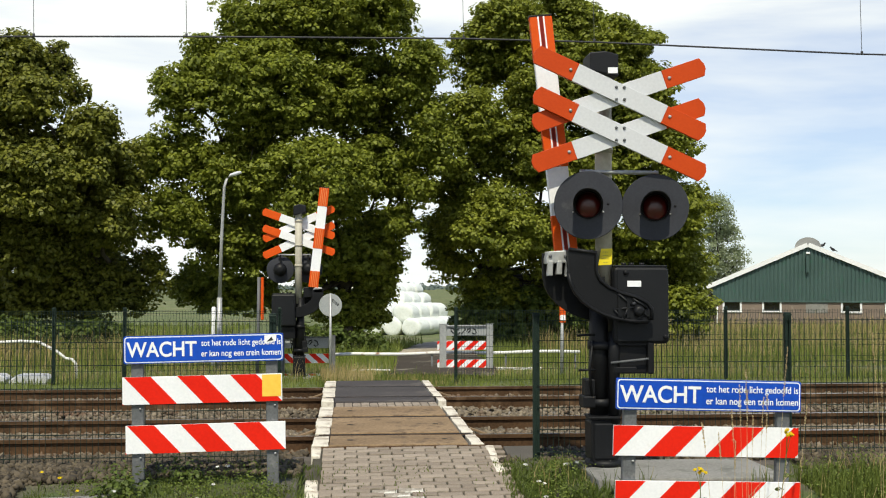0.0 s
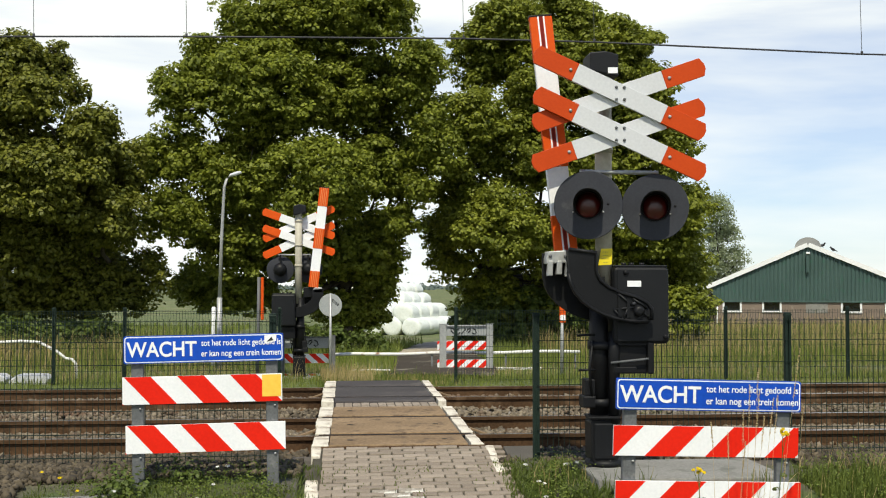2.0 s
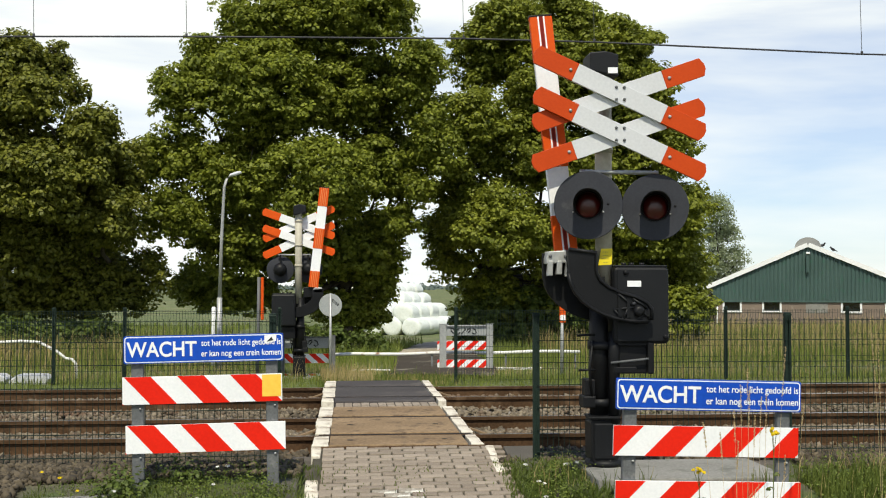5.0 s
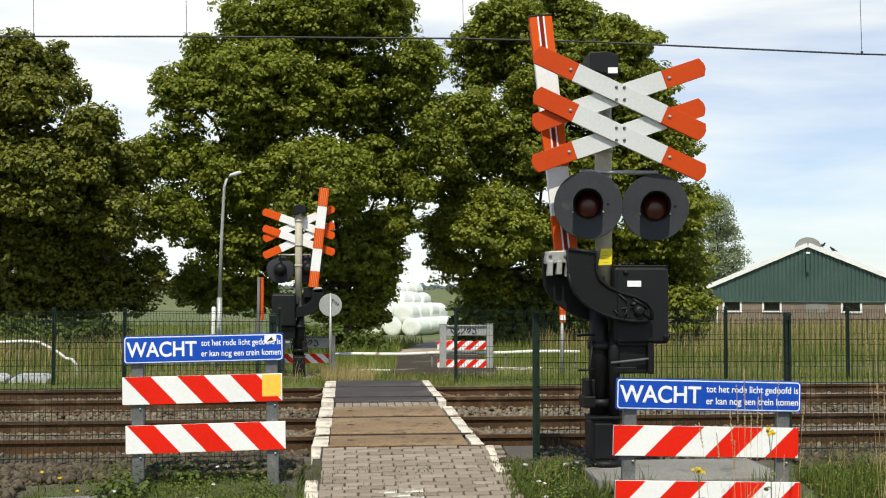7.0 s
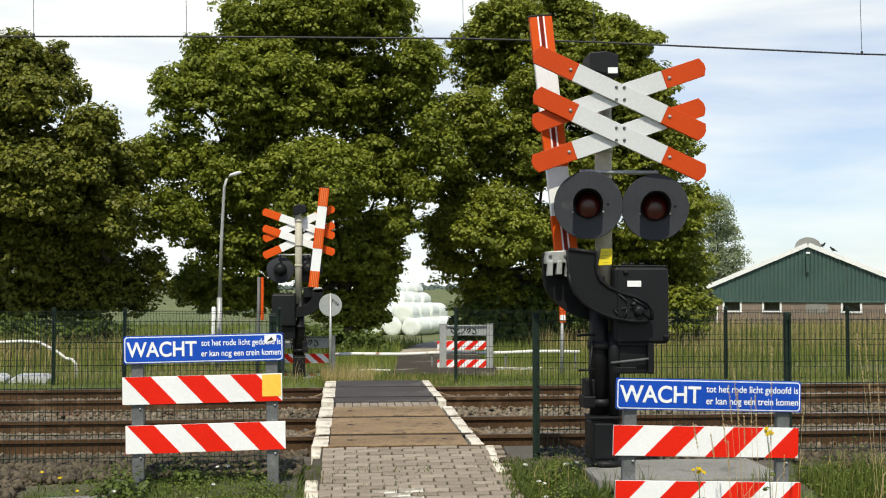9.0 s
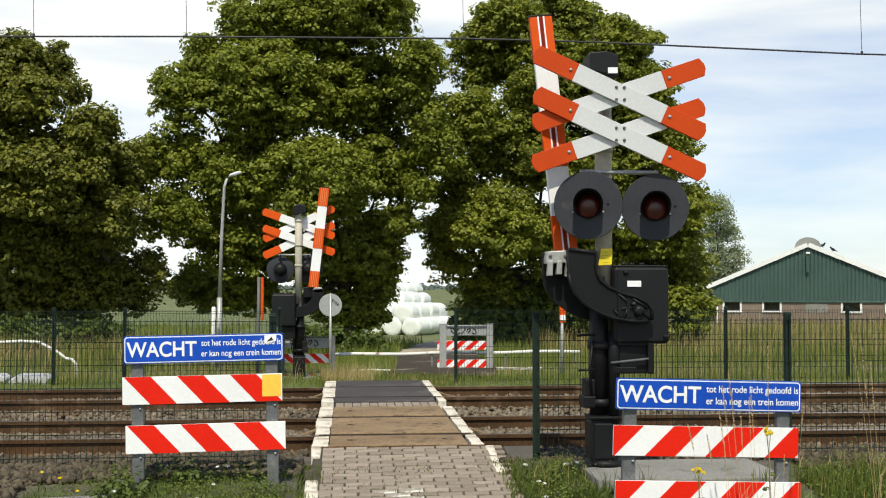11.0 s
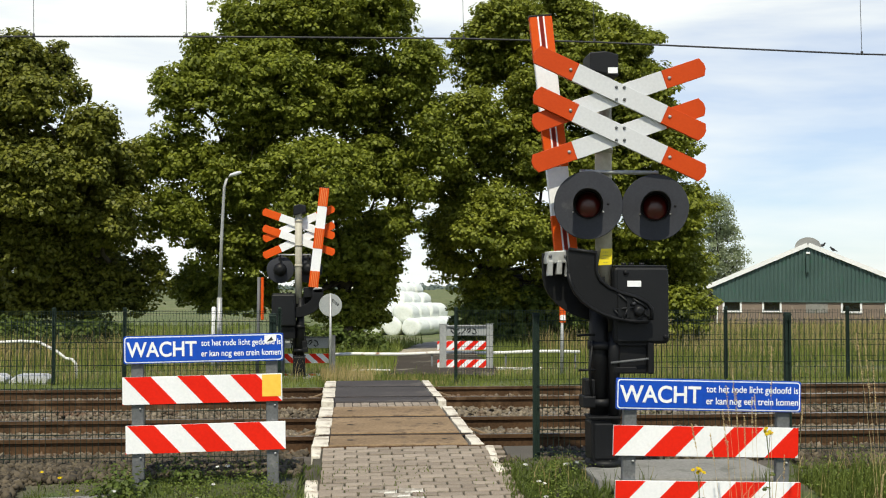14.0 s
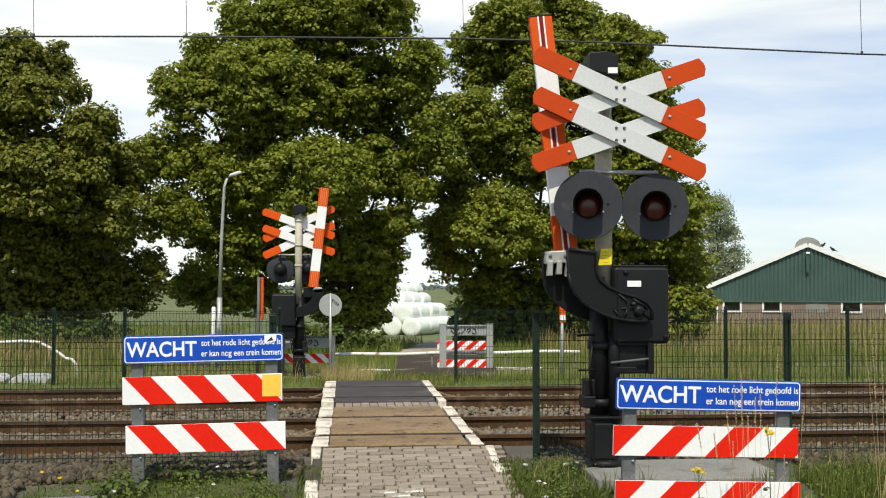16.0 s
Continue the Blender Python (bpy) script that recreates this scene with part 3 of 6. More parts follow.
def build_path():
    path = thing("pavement", pose(0, 0, 0), "footpath of grey-brown paving bricks in running bond", "pavement", kind="structure")
    bed = part("bedding", moved(box((0, 0, 0), (1.62, 3.46, 0.09)), pose(0.5, 8.72, -0.157 - 0.058, 5.14)), M_JOINT, path, "sandy joint fill between the bricks")
    rnd = random.Random(8)
    bm = box((0, 0, 0), (0.201, 0.092, 0.07), 0.007)
    first = part("brick", bm, M_BRICK, path)
    count = 0
    whitened = first.data.copy()
    whitened.materials[0] = M_OLDPAINT
    rows_near = []
    y = 10.38
    row = 0
    while y > 7.05:
        x = -0.225 + (0.107 if row % 2 else 0.0)
        if row % 2:
            # a half brick closes every second course at the edge
            m = pose(-0.175 + rnd.uniform(-0.003, 0.003), y, ramp_z(y) - 0.035 + rnd.uniform(-0.005, 0.005), 5.1, rnd.uniform(-1.0, 1.0), rnd.uniform(-1.6, 1.6)) @ Matrix.Diagonal((0.48, 1, 1, 1))
            if y > 8.2:
                b = first.copy()
                scene.collection.objects.link(b)
                b.matrix_basis = m
            else:
                rows_near.append(m)
        while x < 1.30:
            painted = 0.15 < x < 0.62 and y < 8.95 and rnd.random() < 0.30
            m = pose(x + 0.1 + rnd.uniform(-0.004, 0.004), y + rnd.uniform(-0.004, 0.004), ramp_z(y) - 0.035 + rnd.uniform(-0.005, 0.005), 5.1 + rnd.uniform(-1.6, 1.6), rnd.uniform(-1.2, 1.2), rnd.uniform(-1.6, 1.6))
            if y > 8.2:
                b = first if count == 0 else first.copy()
                if count:
                    scene.collection.objects.link(b)
                if painted:
                    b.data = whitened
                b.matrix_basis = m
                count += 1
            else:
                rows_near.append(m)
            x += 0.2135
        y -= 0.104
        row += 1
    bm = bmesh.new()
    for m in rows_near:
        add_box(bm, (0, 0, 0), (0.201, 0.092, 0.07), 0.0, m)
    tagged(part("brickwork", bm, M_BRICK, path), kind="stuff")
    # brick course laid between the tracks
    for r in range(5):
        x = DX0 + 0.02
        k = 0
        while x < DX1 - 0.1:
            b = first.copy()
            scene.collection.objects.link(b)
            b.matrix_basis = pose(x + 0.055, 13.84 + 0.107 * r, -0.035 + rnd.uniform(-0.004, 0.004), 0, 0, 0) @ Matrix.Diagonal((0.5, 1.05, 1, 1))
            x += 0.109
            k += 1
    # white painted edge stones along the path
    for x0, y0, y1 in ((-0.285, 10.05, 10.40), (-0.285, 8.62, 9.25), (-0.285, 7.1, 8.5), (1.345, 10.02, 10.40), (1.34, 9.75, 9.98), (1.335, 9.45, 9.72), (1.34, 7.1, 8.6)):
        k = max(1, round((y1 - y0) / 0.33))
        for i in range(k):
            bm = box((0, 0, 0), ((0.105 if x0 < 0 else 0.078) + rnd.uniform(-0.012, 0.012), (y1 - y0) / k - 0.01, 0.09), 0.012)
            for v in bm.verts:
                v.co.x += 0.012 * noise.noise((v.co.x * 9 + i * 3, v.co.y * 11, y0))
            p = part("edge_stone", bm, M_KERBWHITE, path, "white-painted chipped edge stone")
            p.matrix_basis = pose(x0 + rnd.uniform(-0.01, 0.01), y0 + (y1 - y0) * (i + 0.5) / k, ramp_z(y0 + (y1 - y0) * (i + 0.5) / k) - 0.035, 5.1, 0, rnd.uniform(-2, 2))
    # dark concrete strips outside the edge stones
    for x0, y0, y1, w in ((1.62, 9.2, 10.3, 0.30), (-0.55, 8.3, 9.5, 0.30)):
        k = round((y1 - y0) / 0.48)
        for i in range(k):
            p = part("edge_tile", box((0, 0, 0), (w, (y1 - y0) / k - 0.012, 0.08), 0.008), M_SLATEGREY, path, "dark grey concrete edging tile")
            p.matrix_basis = pose(x0, y0 + (y1 - y0) * (i + 0.5) / k, ramp_z(y0 + (y1 - y0) * (i + 0.5) / k) - 0.02, 5.1 + rnd.uniform(-1, 1), rnd.uniform(-1, 1), rnd.uniform(-1, 1))


build_path()


# ---- trees ----
LEAF_FACES = np.array([(0, 1, 2, 3)])


def leaf_cloud(rng, centres, radii, per, size, droop=0.35, flat=0.62):
    """Leaves scattered in flattened clumps. Each leaf is one folded quad."""
    k = len(centres) * per
    c = np.repeat(centres, per, axis=0)
    r = np.repeat(radii, per)
    d = rng.normal(size=(k, 3))
    d /= np.linalg.norm(d, axis=1)[:, None]
    rad = rng.uniform(0.3, 1.0, k) ** 0.4
    off = d * (r * rad)[:, None] * np.array([1, 1, flat])
    off[:, 2] -= droop * (off[:, 0] ** 2 + off[:, 1] ** 2) / np.maximum(r, 0.05)
    p = c + off
    n = d * np.array([0.75, 0.75, 0.7]) + np.array([0, -0.12, 0.52]) + rng.normal(scale=0.28, size=(k, 3))
    n /= np.linalg.norm(n, axis=1)[:, None]
    t = np.cross(n, rng.normal(size=(k, 3)))
    t /= np.linalg.norm(t, axis=1)[:, None]
    b = np.cross(n, t)
    s = size * rng.uniform(0.65, 1.25, k)[:, None]
    v = np.stack([p - t * s * 0.55, p - b * s * 0.42 + n * s * 0.1, p + t * s * 0.62 - n * s * 0.12, p + b * s * 0.42 + n * s * 0.1], 1)
    return v.reshape(-1, 3)


def crown_points(rng, lobes, count, shell=0.72, bough=0.0):
    """Clump centres over the union of lobes. With boughs, clumps gather on the upper outside of rounded boughs, with gaps between."""
    lobes = np.array(lobes, dtype=float)
    vol = (lobes[:, 3] * lobes[:, 4] * lobes[:, 5]) ** (2 / 3)

    def scatter(k):
        pick = rng.choice(len(lobes), size=k, p=vol / vol.sum())
        d = rng.normal(size=(k, 3))
        d /= np.linalg.norm(d, axis=1)[:, None]
        rad = shell + (1 - shell) * rng.uniform(0, 1, k)
        rad = np.where(rng.uniform(size=k) < 0.16, rng.uniform(0.25, shell, k), rad)
        p = lobes[pick, :3] + d * rad[:, None] * np.maximum(lobes[pick, 3:] - (0.26 if bough else 0.0), 0.15)
        inside = np.zeros(k)
        for l in lobes:
            inside = np.maximum(inside, 1 - np.linalg.norm((p - l[:3]) / l[3:], axis=1))
        return p[inside < 0.42]

    if not bough:
        return scatter(count)
    heart = scatter(count // 4)
    mid = lobes[:, :3].mean(axis=0)
    which = rng.integers(0, len(heart), count)
    out = heart - mid
    out /= np.linalg.norm(out, axis=1)[:, None] + 1e-6
    d = rng.normal(size=(count, 3)) + 0.6 * out[which] + np.array([0, -0.25, 0.75])
    d /= np.linalg.norm(d, axis=1)[:, None]
    size = rng.uniform(0.65, 1.25, len(heart))[which] * bough
    boughs = heart[which] + d * (size * rng.uniform(0.75, 1.05, count))[:, None] * np.array([1.1, 1.1, 0.75])
    k = int(count * 0.5)
    pick = rng.choice(len(lobes), size=k, p=vol / vol.sum())
    d = rng.normal(size=(k, 3))
    d *= (rng.uniform(0.2, 0.95, k) / np.linalg.norm(d, axis=1))[:, None]
    return np.concatenate([boughs, scatter(count // 5), lobes[pick, :3] + d * lobes[pick, 3:]])


def limb(bm, rng, a, b, r0, r1, sides=7):
    a, b = Vector(a), Vector(b)
    pts = [a.lerp(b, i / 5) + Vector(rng.normal(size=3) * 0.06 * (b - a).length * (0 < i < 5)) for i in range(6)]
    add_tube(bm, pts, [r0 + (r1 - r0) * i / 5 for i in range(6)], sides)


def build_tree(name, base, trunk_r, fork_z, lobes, clumps, per, leaf, mats, label, seed, clump_r=(0.17, 0.36), shell=0.72, droop=0.35):
    rng = np.random.default_rng(seed)
    t = thing(name, pose(*base), label, "tree")
    bm = bmesh.new()
    k = 9
    add_tube(bm, [(0.05 * math.sin(i), 0.04 * math.cos(i * 2), -0.15 + (fork_z + 0.15) * i / k) for i in range(k + 1)],
             [trunk_r * (1.45 if i == 0 else 1.15 if i == 1 else 1.0 - 0.03 * i) for i in range(k + 1)], 14)
    part("trunk", bm, M_BARK, t, smooth=True)
    rel = [(l[0] - base[0], l[1] - base[1], l[2] - base[2], *l[3:]) for l in lobes]
    for l in rel:
        bm = bmesh.new()
        start = (rng.uniform(-0.1, 0.1), rng.uniform(-0.1, 0.1), fork_z * rng.uniform(0.7, 0.98))
        limb(bm, rng, start, l[:3], trunk_r * 0.34, trunk_r * 0.12)
        for i in range(5):
            d = rng.normal(size=3)
            d /= np.linalg.norm(d)
            end = [l[j] + d[j] * l[3 + j] * 0.8 for j in range(3)]
            limb(bm, rng, l[:3], end, trunk_r * 0.12, 0.010, 5)
        part("limb", bm, M_BARK, t)
    c = crown_points(rng, rel, clumps, shell, 0.0 if leaf > 0.125 else 0.52)
    v = leaf_cloud(rng, c, rng.uniform(*clump_r, len(c)), per, leaf, droop)
    f = np.arange(len(v)).reshape(-1, 4)
    raw_mesh("crown", v, f, mats, t)
    return t


def lobes_at(y, rows):
    """Crown lobes in the tree's plane: x, z, half width, half height; the low ones stand back under the overhang."""
    return [(x, y + (1.3 if z < 2.1 else 0.2 if z < 2.9 else -0.9 + 0.8 * math.sin(2.4 * k)), z, rx, 0.85 * (rx + rz) / 2 + 0.3, rz) for k, (x, z, rx, rz) in enumerate(rows)]


build_tree("linden_tree", (-0.1, 34.4, -0.44), 0.27, 2.6, lobes_at(33.2, [(-2.5, 9.24, 1.28, 1.12), (-0.8, 9.54, 1.89, 1.3), (0.84, 9.57, 1.07, 1.31), (-4.12, 8.23, 0.77, 0.89), (-4.68, 7.02, 0.84, 0.94), (-2.32, 7.09, 1.87, 1.55), (0.07, 7.3, 1.9, 1.56), (1.88, 7.68, 0.87, 1.05), (-5.0, 5.35, 1.0, 1.02), (-3.15, 4.85, 1.52, 1.37), (-0.95, 4.53, 1.88, 1.38), (1.1, 5.24, 1.38, 1.3), (2.4, 5.94, 0.73, 1.22), (-4.9, 3.56, 0.97, 0.93), (-3.14, 2.81, 1.52, 1.19), (-0.94, 2.47, 1.54, 1.03), (0.68, 2.78, 1.07, 1.12), (0.94, 1.62, 0.69, 1.07), (-4.64, 1.61, 0.8, 0.76), (-0.26, 0.93, 1.11, 0.68), (2.06, 4.46, 0.61, 0.61), (-3.13, 1.28, 1.18, 0.68), (1.49, 3.48, 0.69, 0.79), (0.68, 0.59, 0.69, 0.62)]),
    4300, 44, 0.110, M_LEAF, "large full linden tree with dense dark green leaves beside the lane", 11)
build_tree("linden_tree", (4.7, 35.9, -0.47), 0.26, 2.5, lobes_at(34.6, [(5.15, 9.64, 1.29, 1.19), (6.81, 9.76, 1.49, 1.11), (8.3, 8.87, 1.16, 0.89), (4.23, 8.7, 1.03, 1.21), (6.25, 7.82, 1.67, 1.47), (8.47, 7.3, 1.69, 1.48), (9.51, 8.06, 0.71, 0.83), (3.86, 6.51, 1.0, 1.27), (5.69, 5.8, 1.75, 1.46), (8.09, 5.28, 1.87, 1.47), (9.87, 5.85, 0.79, 1.2), (10.61, 3.92, 0.98, 1.01), (9.76, 3.45, 1.5, 1.29), (3.5, 4.51, 0.91, 1.09), (3.23, 3.24, 0.76, 0.76), (4.59, 3.43, 1.46, 1.36), (6.6, 3.07, 1.66, 1.28), (8.26, 2.53, 1.49, 1.1), (10.69, 2.17, 1.03, 1.1), (9.56, 1.62, 1.5, 1.01), (3.41, 2.2, 0.82, 0.61), (5.13, 1.26, 1.56, 1.08), (6.69, 0.81, 1.38, 0.82), (10.59, 1.07, 0.94, 0.64), (2.95, 2.79, 0.58, 0.76)]),
    4400, 44, 0.110, M_LEAF_B, "tall linden tree with yellowish green leaves beside the lane", 12)
build_tree("linden_tree", (-7.5, 32.7, -0.42), 0.3, 2.3, lobes_at(31.2, [(-9.14, 7.57, 1.05, 0.89), (-8.07, 7.72, 0.43, 0.77), (-8.74, 6.5, 1.39, 0.95), (-7.59, 6.92, 0.46, 0.45), (-9.18, 4.75, 1.69, 1.42), (-6.81, 5.49, 0.75, 0.92), (-6.33, 4.62, 0.65, 0.96), (-7.72, 4.29, 1.39, 1.27), (-8.7, 2.87, 1.69, 1.26), (-6.71, 3.43, 0.9, 1.03), (-6.01, 3.27, 0.51, 0.79), (-5.8, 2.08, 0.34, 0.79), (-10.71, 5.37, 1.67, 3.0), (-7.85, 1.92, 1.54, 0.95), (-9.14, 1.3, 1.53, 0.66), (-6.54, 1.85, 0.65, 0.71), (-8.68, 0.98, 1.38, 0.56), (-7.3, 1.14, 1.31, 0.57), (-6.07, 1.29, 0.47, 0.57)]),
    3600, 44, 0.110, M_LEAF_C, "spreading linden tree with olive green leaves over the meadow", 13)
build_tree("willow_tree", (25.86, 76.0, -1.15), 0.25, 2.2, lobes_at(76.0, [(26.32, 6.39, 0.67, 1.62), (27.01, 4.57, 0.75, 1.62), (25.82, 6.99, 0.66, 1.22), (25.55, 3.75, 1.24, 2.23), (27.54, 3.35, 0.54, 1.22), (26.57, 2.14, 1.41, 1.21)]),
    700, 26, 0.13, M_WILLOW, "grey-green willow tree behind the barn", 14, (0.3, 0.7), droop=0.6)


def build_shrub(base, lobes, clumps, per, leaf, mat, label, seed):
    rng = np.random.default_rng(seed)
    t = thing("shrub", pose(*base), label, "shrub")
    bm = bmesh.new()
    for l in lobes:
        limb(bm, rng, (0, 0, -0.1), l[:3], 0.03, 0.008, 5)
    part("stems", bm, M_BARK, t)
    c = crown_points(rng, lobes, clumps, 0.4)
    v = leaf_cloud(rng, c, rng.uniform(0.12, 0.3, len(c)), per, leaf)
    raw_mesh("foliage", v, np.arange(len(v)).reshape(-1, 4), mat, t)


build_shrub((5.7, 35.0, -0.5), [(0, 0, 1.0, 1.8, 0.9, 1.25), (-1.4, 0.2, 0.7, 1.0, 0.7, 0.9), (1.9, 0, 0.9, 1.6, 0.9, 1.15)], 560, 60, 0.12, M_SHADED_SHRUB, "low shrub under the linden, tree shade put into its leaf colour", 31)
build_shrub((10.64, 33.0, -0.5), [(-0.5, 0, 0.95, 0.9, 0.9, 1.1), (0.15, 0.2, 1.35, 0.6, 0.7, 0.9)], 240, 60, 0.12, M_LEAF_B, "leafy green shrub beside the lane", 32)
build_shrub((-0.9, 30.2, -0.40), [(0, 0, 0.45, 1.1, 0.8, 0.5), (1.3, 0, 0.35, 0.8, 0.6, 0.4)], 150, 55, 0.10, M_SHADED_SHRUB, "low green shrub at the foot of the linden", 33)
build_shrub((-9.5, 30.0, -0.5), [(0, 0, 0.55, 2.4, 0.9, 0.75), (2.4, 0.4, 0.5, 1.6, 0.8, 0.6)], 420, 55, 0.11, M_SHADED_SHRUB, "rough green shrub below the linden", 34)


# ---- grass ----
def blades(name, seed, count, region, height, width, mat, label, patch=0.0, bend=0.35, keep_off=None, tip=0.12):
    """A stand of narrow bent blades, three points long, in one mesh."""
    rng = np.random.default_rng(seed)
    x = rng.uniform(region[0], region[1], count)
    y = rng.uniform(region[2], region[3], count)
    if patch:
        g = np.array([noise.noise((a * patch, b * patch, seed * 1.7)) for a, b in zip(x, y)])
        k = g > rng.uniform(-0.35, 0.35, count)
        x, y = x[k], y[k]
    if keep_off:
        k = np.array([not keep_off(a, b) for a, b in zip(x, y)])
        x, y = x[k], y[k]
    k = len(x)
    z = np.array([ground_z(a, b) for a, b in zip(x, y)]) - 0.02
    hgt = rng.uniform(*height, k) * rng.uniform(0.6, 1.0, k)
    ang = rng.uniform(0, math.tau, k)
    d = np.stack([np.cos(ang), np.sin(ang), np.zeros(k)], 1)
    s = np.stack([-np.sin(ang + 0.9), np.cos(ang + 0.9), np.zeros(k)], 1) * (rng.uniform(*width, k) / 2)[:, None]
    p = np.stack([x, y, z], 1)
    up = np.array([0, 0, 1.0])
    lean = rng.uniform(0.1, 1.0, k)[:, None] * bend
    m1 = p + up * (hgt * 0.55)[:, None] + d * (hgt[:, None] * lean * 0.3)
    m2 = p + up * (hgt * (1 - 0.25 * lean[:, 0]))[:, None] + d * (hgt[:, None] * lean)
    v = np.stack([p - s, p + s, m1 + s * 0.8, m1 - s * 0.8, m2 + s * tip, m2 - s * tip], 1).reshape(-1, 3)
    f = (np.array([(0, 1, 2, 3), (3, 2, 4, 5)])[None] + (np.arange(k) * 6)[:, None, None]).reshape(-1, 4)
    return tagged(raw_mesh(name, v, f, mat), label, "grass", kind="stuff")


def off_lane(x, y):
    if y < 18.1 and -0.45 < x < 1.5:
        return True
    if y < 22.0:
        return False
    i = min(lane, key=lambda q: abs(q[1] - y))
    return abs(x - i[0]) < 1.1


blades("verge_grass", 1, 6000, (-2.5, -0.36, 8.2, 9.65), (0.04, 0.15), (0.005, 0.010), M_GRASS, "short weedy green grass beside the brick path", 1.6, 0.9)
blades("verge_grass", 2, 9000, (1.40, 2.35, 7.9, 9.75), (0.03, 0.14), (0.006, 0.012), M_GRASS, "short weedy green grass beside the signal's slab", 1.5, 0.9,
       keep_off=lambda x, y: x > 1.95 and y > 8.42)
blades("verge_grass", 21, 6000, (1.8, 3.8, 7.3, 8.42), (0.08, 0.30), (0.006, 0.012), M_GRASS, "green grass below the warning barrier", 1.3)
blades("verge_grass", 3, 7500, (3.62, 5.4, 7.5, 8.75), (0.05, 0.26), (0.006, 0.013), M_GRASS, "tall green grass tuft beside the ballast", 0.8)
blades("dry_verge_grass", 22, 900, (1.5, 5.2, 7.4, 9.2), (0.1, 0.4), (0.004, 0.007), M_STRAW, "sparse dry stalks in the verge", 0.8, keep_off=lambda x, y: 1.95 < x < 3.6 and y > 8.3)
blades("path_weeds", 4, 700, (-0.50, -0.2, 8.0, 10.3), (0.02, 0.08), (0.005, 0.009), M_GRASS, "small weeds along the path's edge", 2.2)
blades("path_weeds", 5, 2400, (1.30, 1.75, 7.9, 10.0), (0.02, 0.10), (0.005, 0.009), M_GRASS, "small weeds creeping over the path's edge", 1.5)
blades("ballast_weeds", 23, 1600, (-4.4, -0.5, 9.2, 10.6), (0.03, 0.16), (0.006, 0.012), M_GRASS, "sparse weeds in the ballast shoulder", 1.6)
blades("ballast_weeds", 6, 1500, (3.4, 7.8, 13.4, 14.4), (0.06, 0.26), (0.006, 0.012), M_GRASS, "sparse weeds growing between the tracks", 1.2)
blades("far_verge_grass", 7, 26000, (-7.5, 11.5, 17.9, 24.4), (0.06, 0.24), (0.007, 0.013), M_MEADOW, "rough green verge grass behind the far fence", 0.0, keep_off=off_lane)
blades("dry_verge_grass", 8, 2400, (-0.5, 0.45, 18.8, 22.6), (0.15, 0.5), (0.005, 0.010), M_STRAW, "dry straw-coloured grass beside the far end of the crossing", 0.9, keep_off=lambda x, y: x > 0.55 and y < 19.6)
blades("dry_verge_grass", 28, 2200, (0.3, 2.0, 18.8, 22.3), (0.06, 0.24), (0.004, 0.008), M_STRAW, "short dry grass before the low pipe railing", 1.2)
blades("dry_verge_grass", 18, 3200, (-7.5, 11.5, 19.7, 24.0), (0.2, 0.6), (0.005, 0.009), M_STRAW, "scattered dry grass stalks behind the far fence", 0.6, keep_off=off_lane)
blades("verge_weeds", 26, 4200, (-0.5, 1.9, 18.7, 23.2), (0.06, 0.26), (0.008, 0.016), M_GRASS, "green weeds beside the far end of the crossing", 0.9)
blades("meadow_grass", 9, 38000, (-14, 22, 24.8, 38), (0.25, 0.62), (0.012, 0.026), M_MEADOW, "tall green meadow grass", 0.0, keep_off=off_lane)
blades("meadow_grass", 10, 26000, (5.5, 40, 36, 60), (0.35, 0.85), (0.03, 0.06), M_MEADOW, "tall meadow grass in front of the barn", 0.0, keep_off=off_lane)
blades("dry_meadow_grass", 19, 9000, (8.5, 40, 40, 60.4), (0.6, 1.35), (0.015, 0.04), M_STRAW, "straw-coloured seeding grass in front of the barn", 0.12)
blades("dry_meadow_grass", 24, 5000, (-14, -1.6, 25.5, 29.5), (0.6, 1.05), (0.010, 0.018), M_STRAW, "tall brown seeding grass below the lindens", 0.5)
blades("meadow_grass", 25, 9000, (-14, -1.6, 25.0, 30.5), (0.5, 0.9), (0.014, 0.03), M_MEADOW, "tall green grass below the lindens", 0.3)
blades("dry_meadow_grass", 27, 15000, (5.5, 26, 26, 44), (0.6, 1.15), (0.008, 0.018), M_STRAW, "pale seeding grass in the meadow", 0.35, keep_off=off_lane)
blades("meadow_grass", 20, 9000, (-30, -6, 36, 70), (0.3, 0.6), (0.04, 0.08), M_MEADOW, "meadow grass beyond the trees", 0.0)


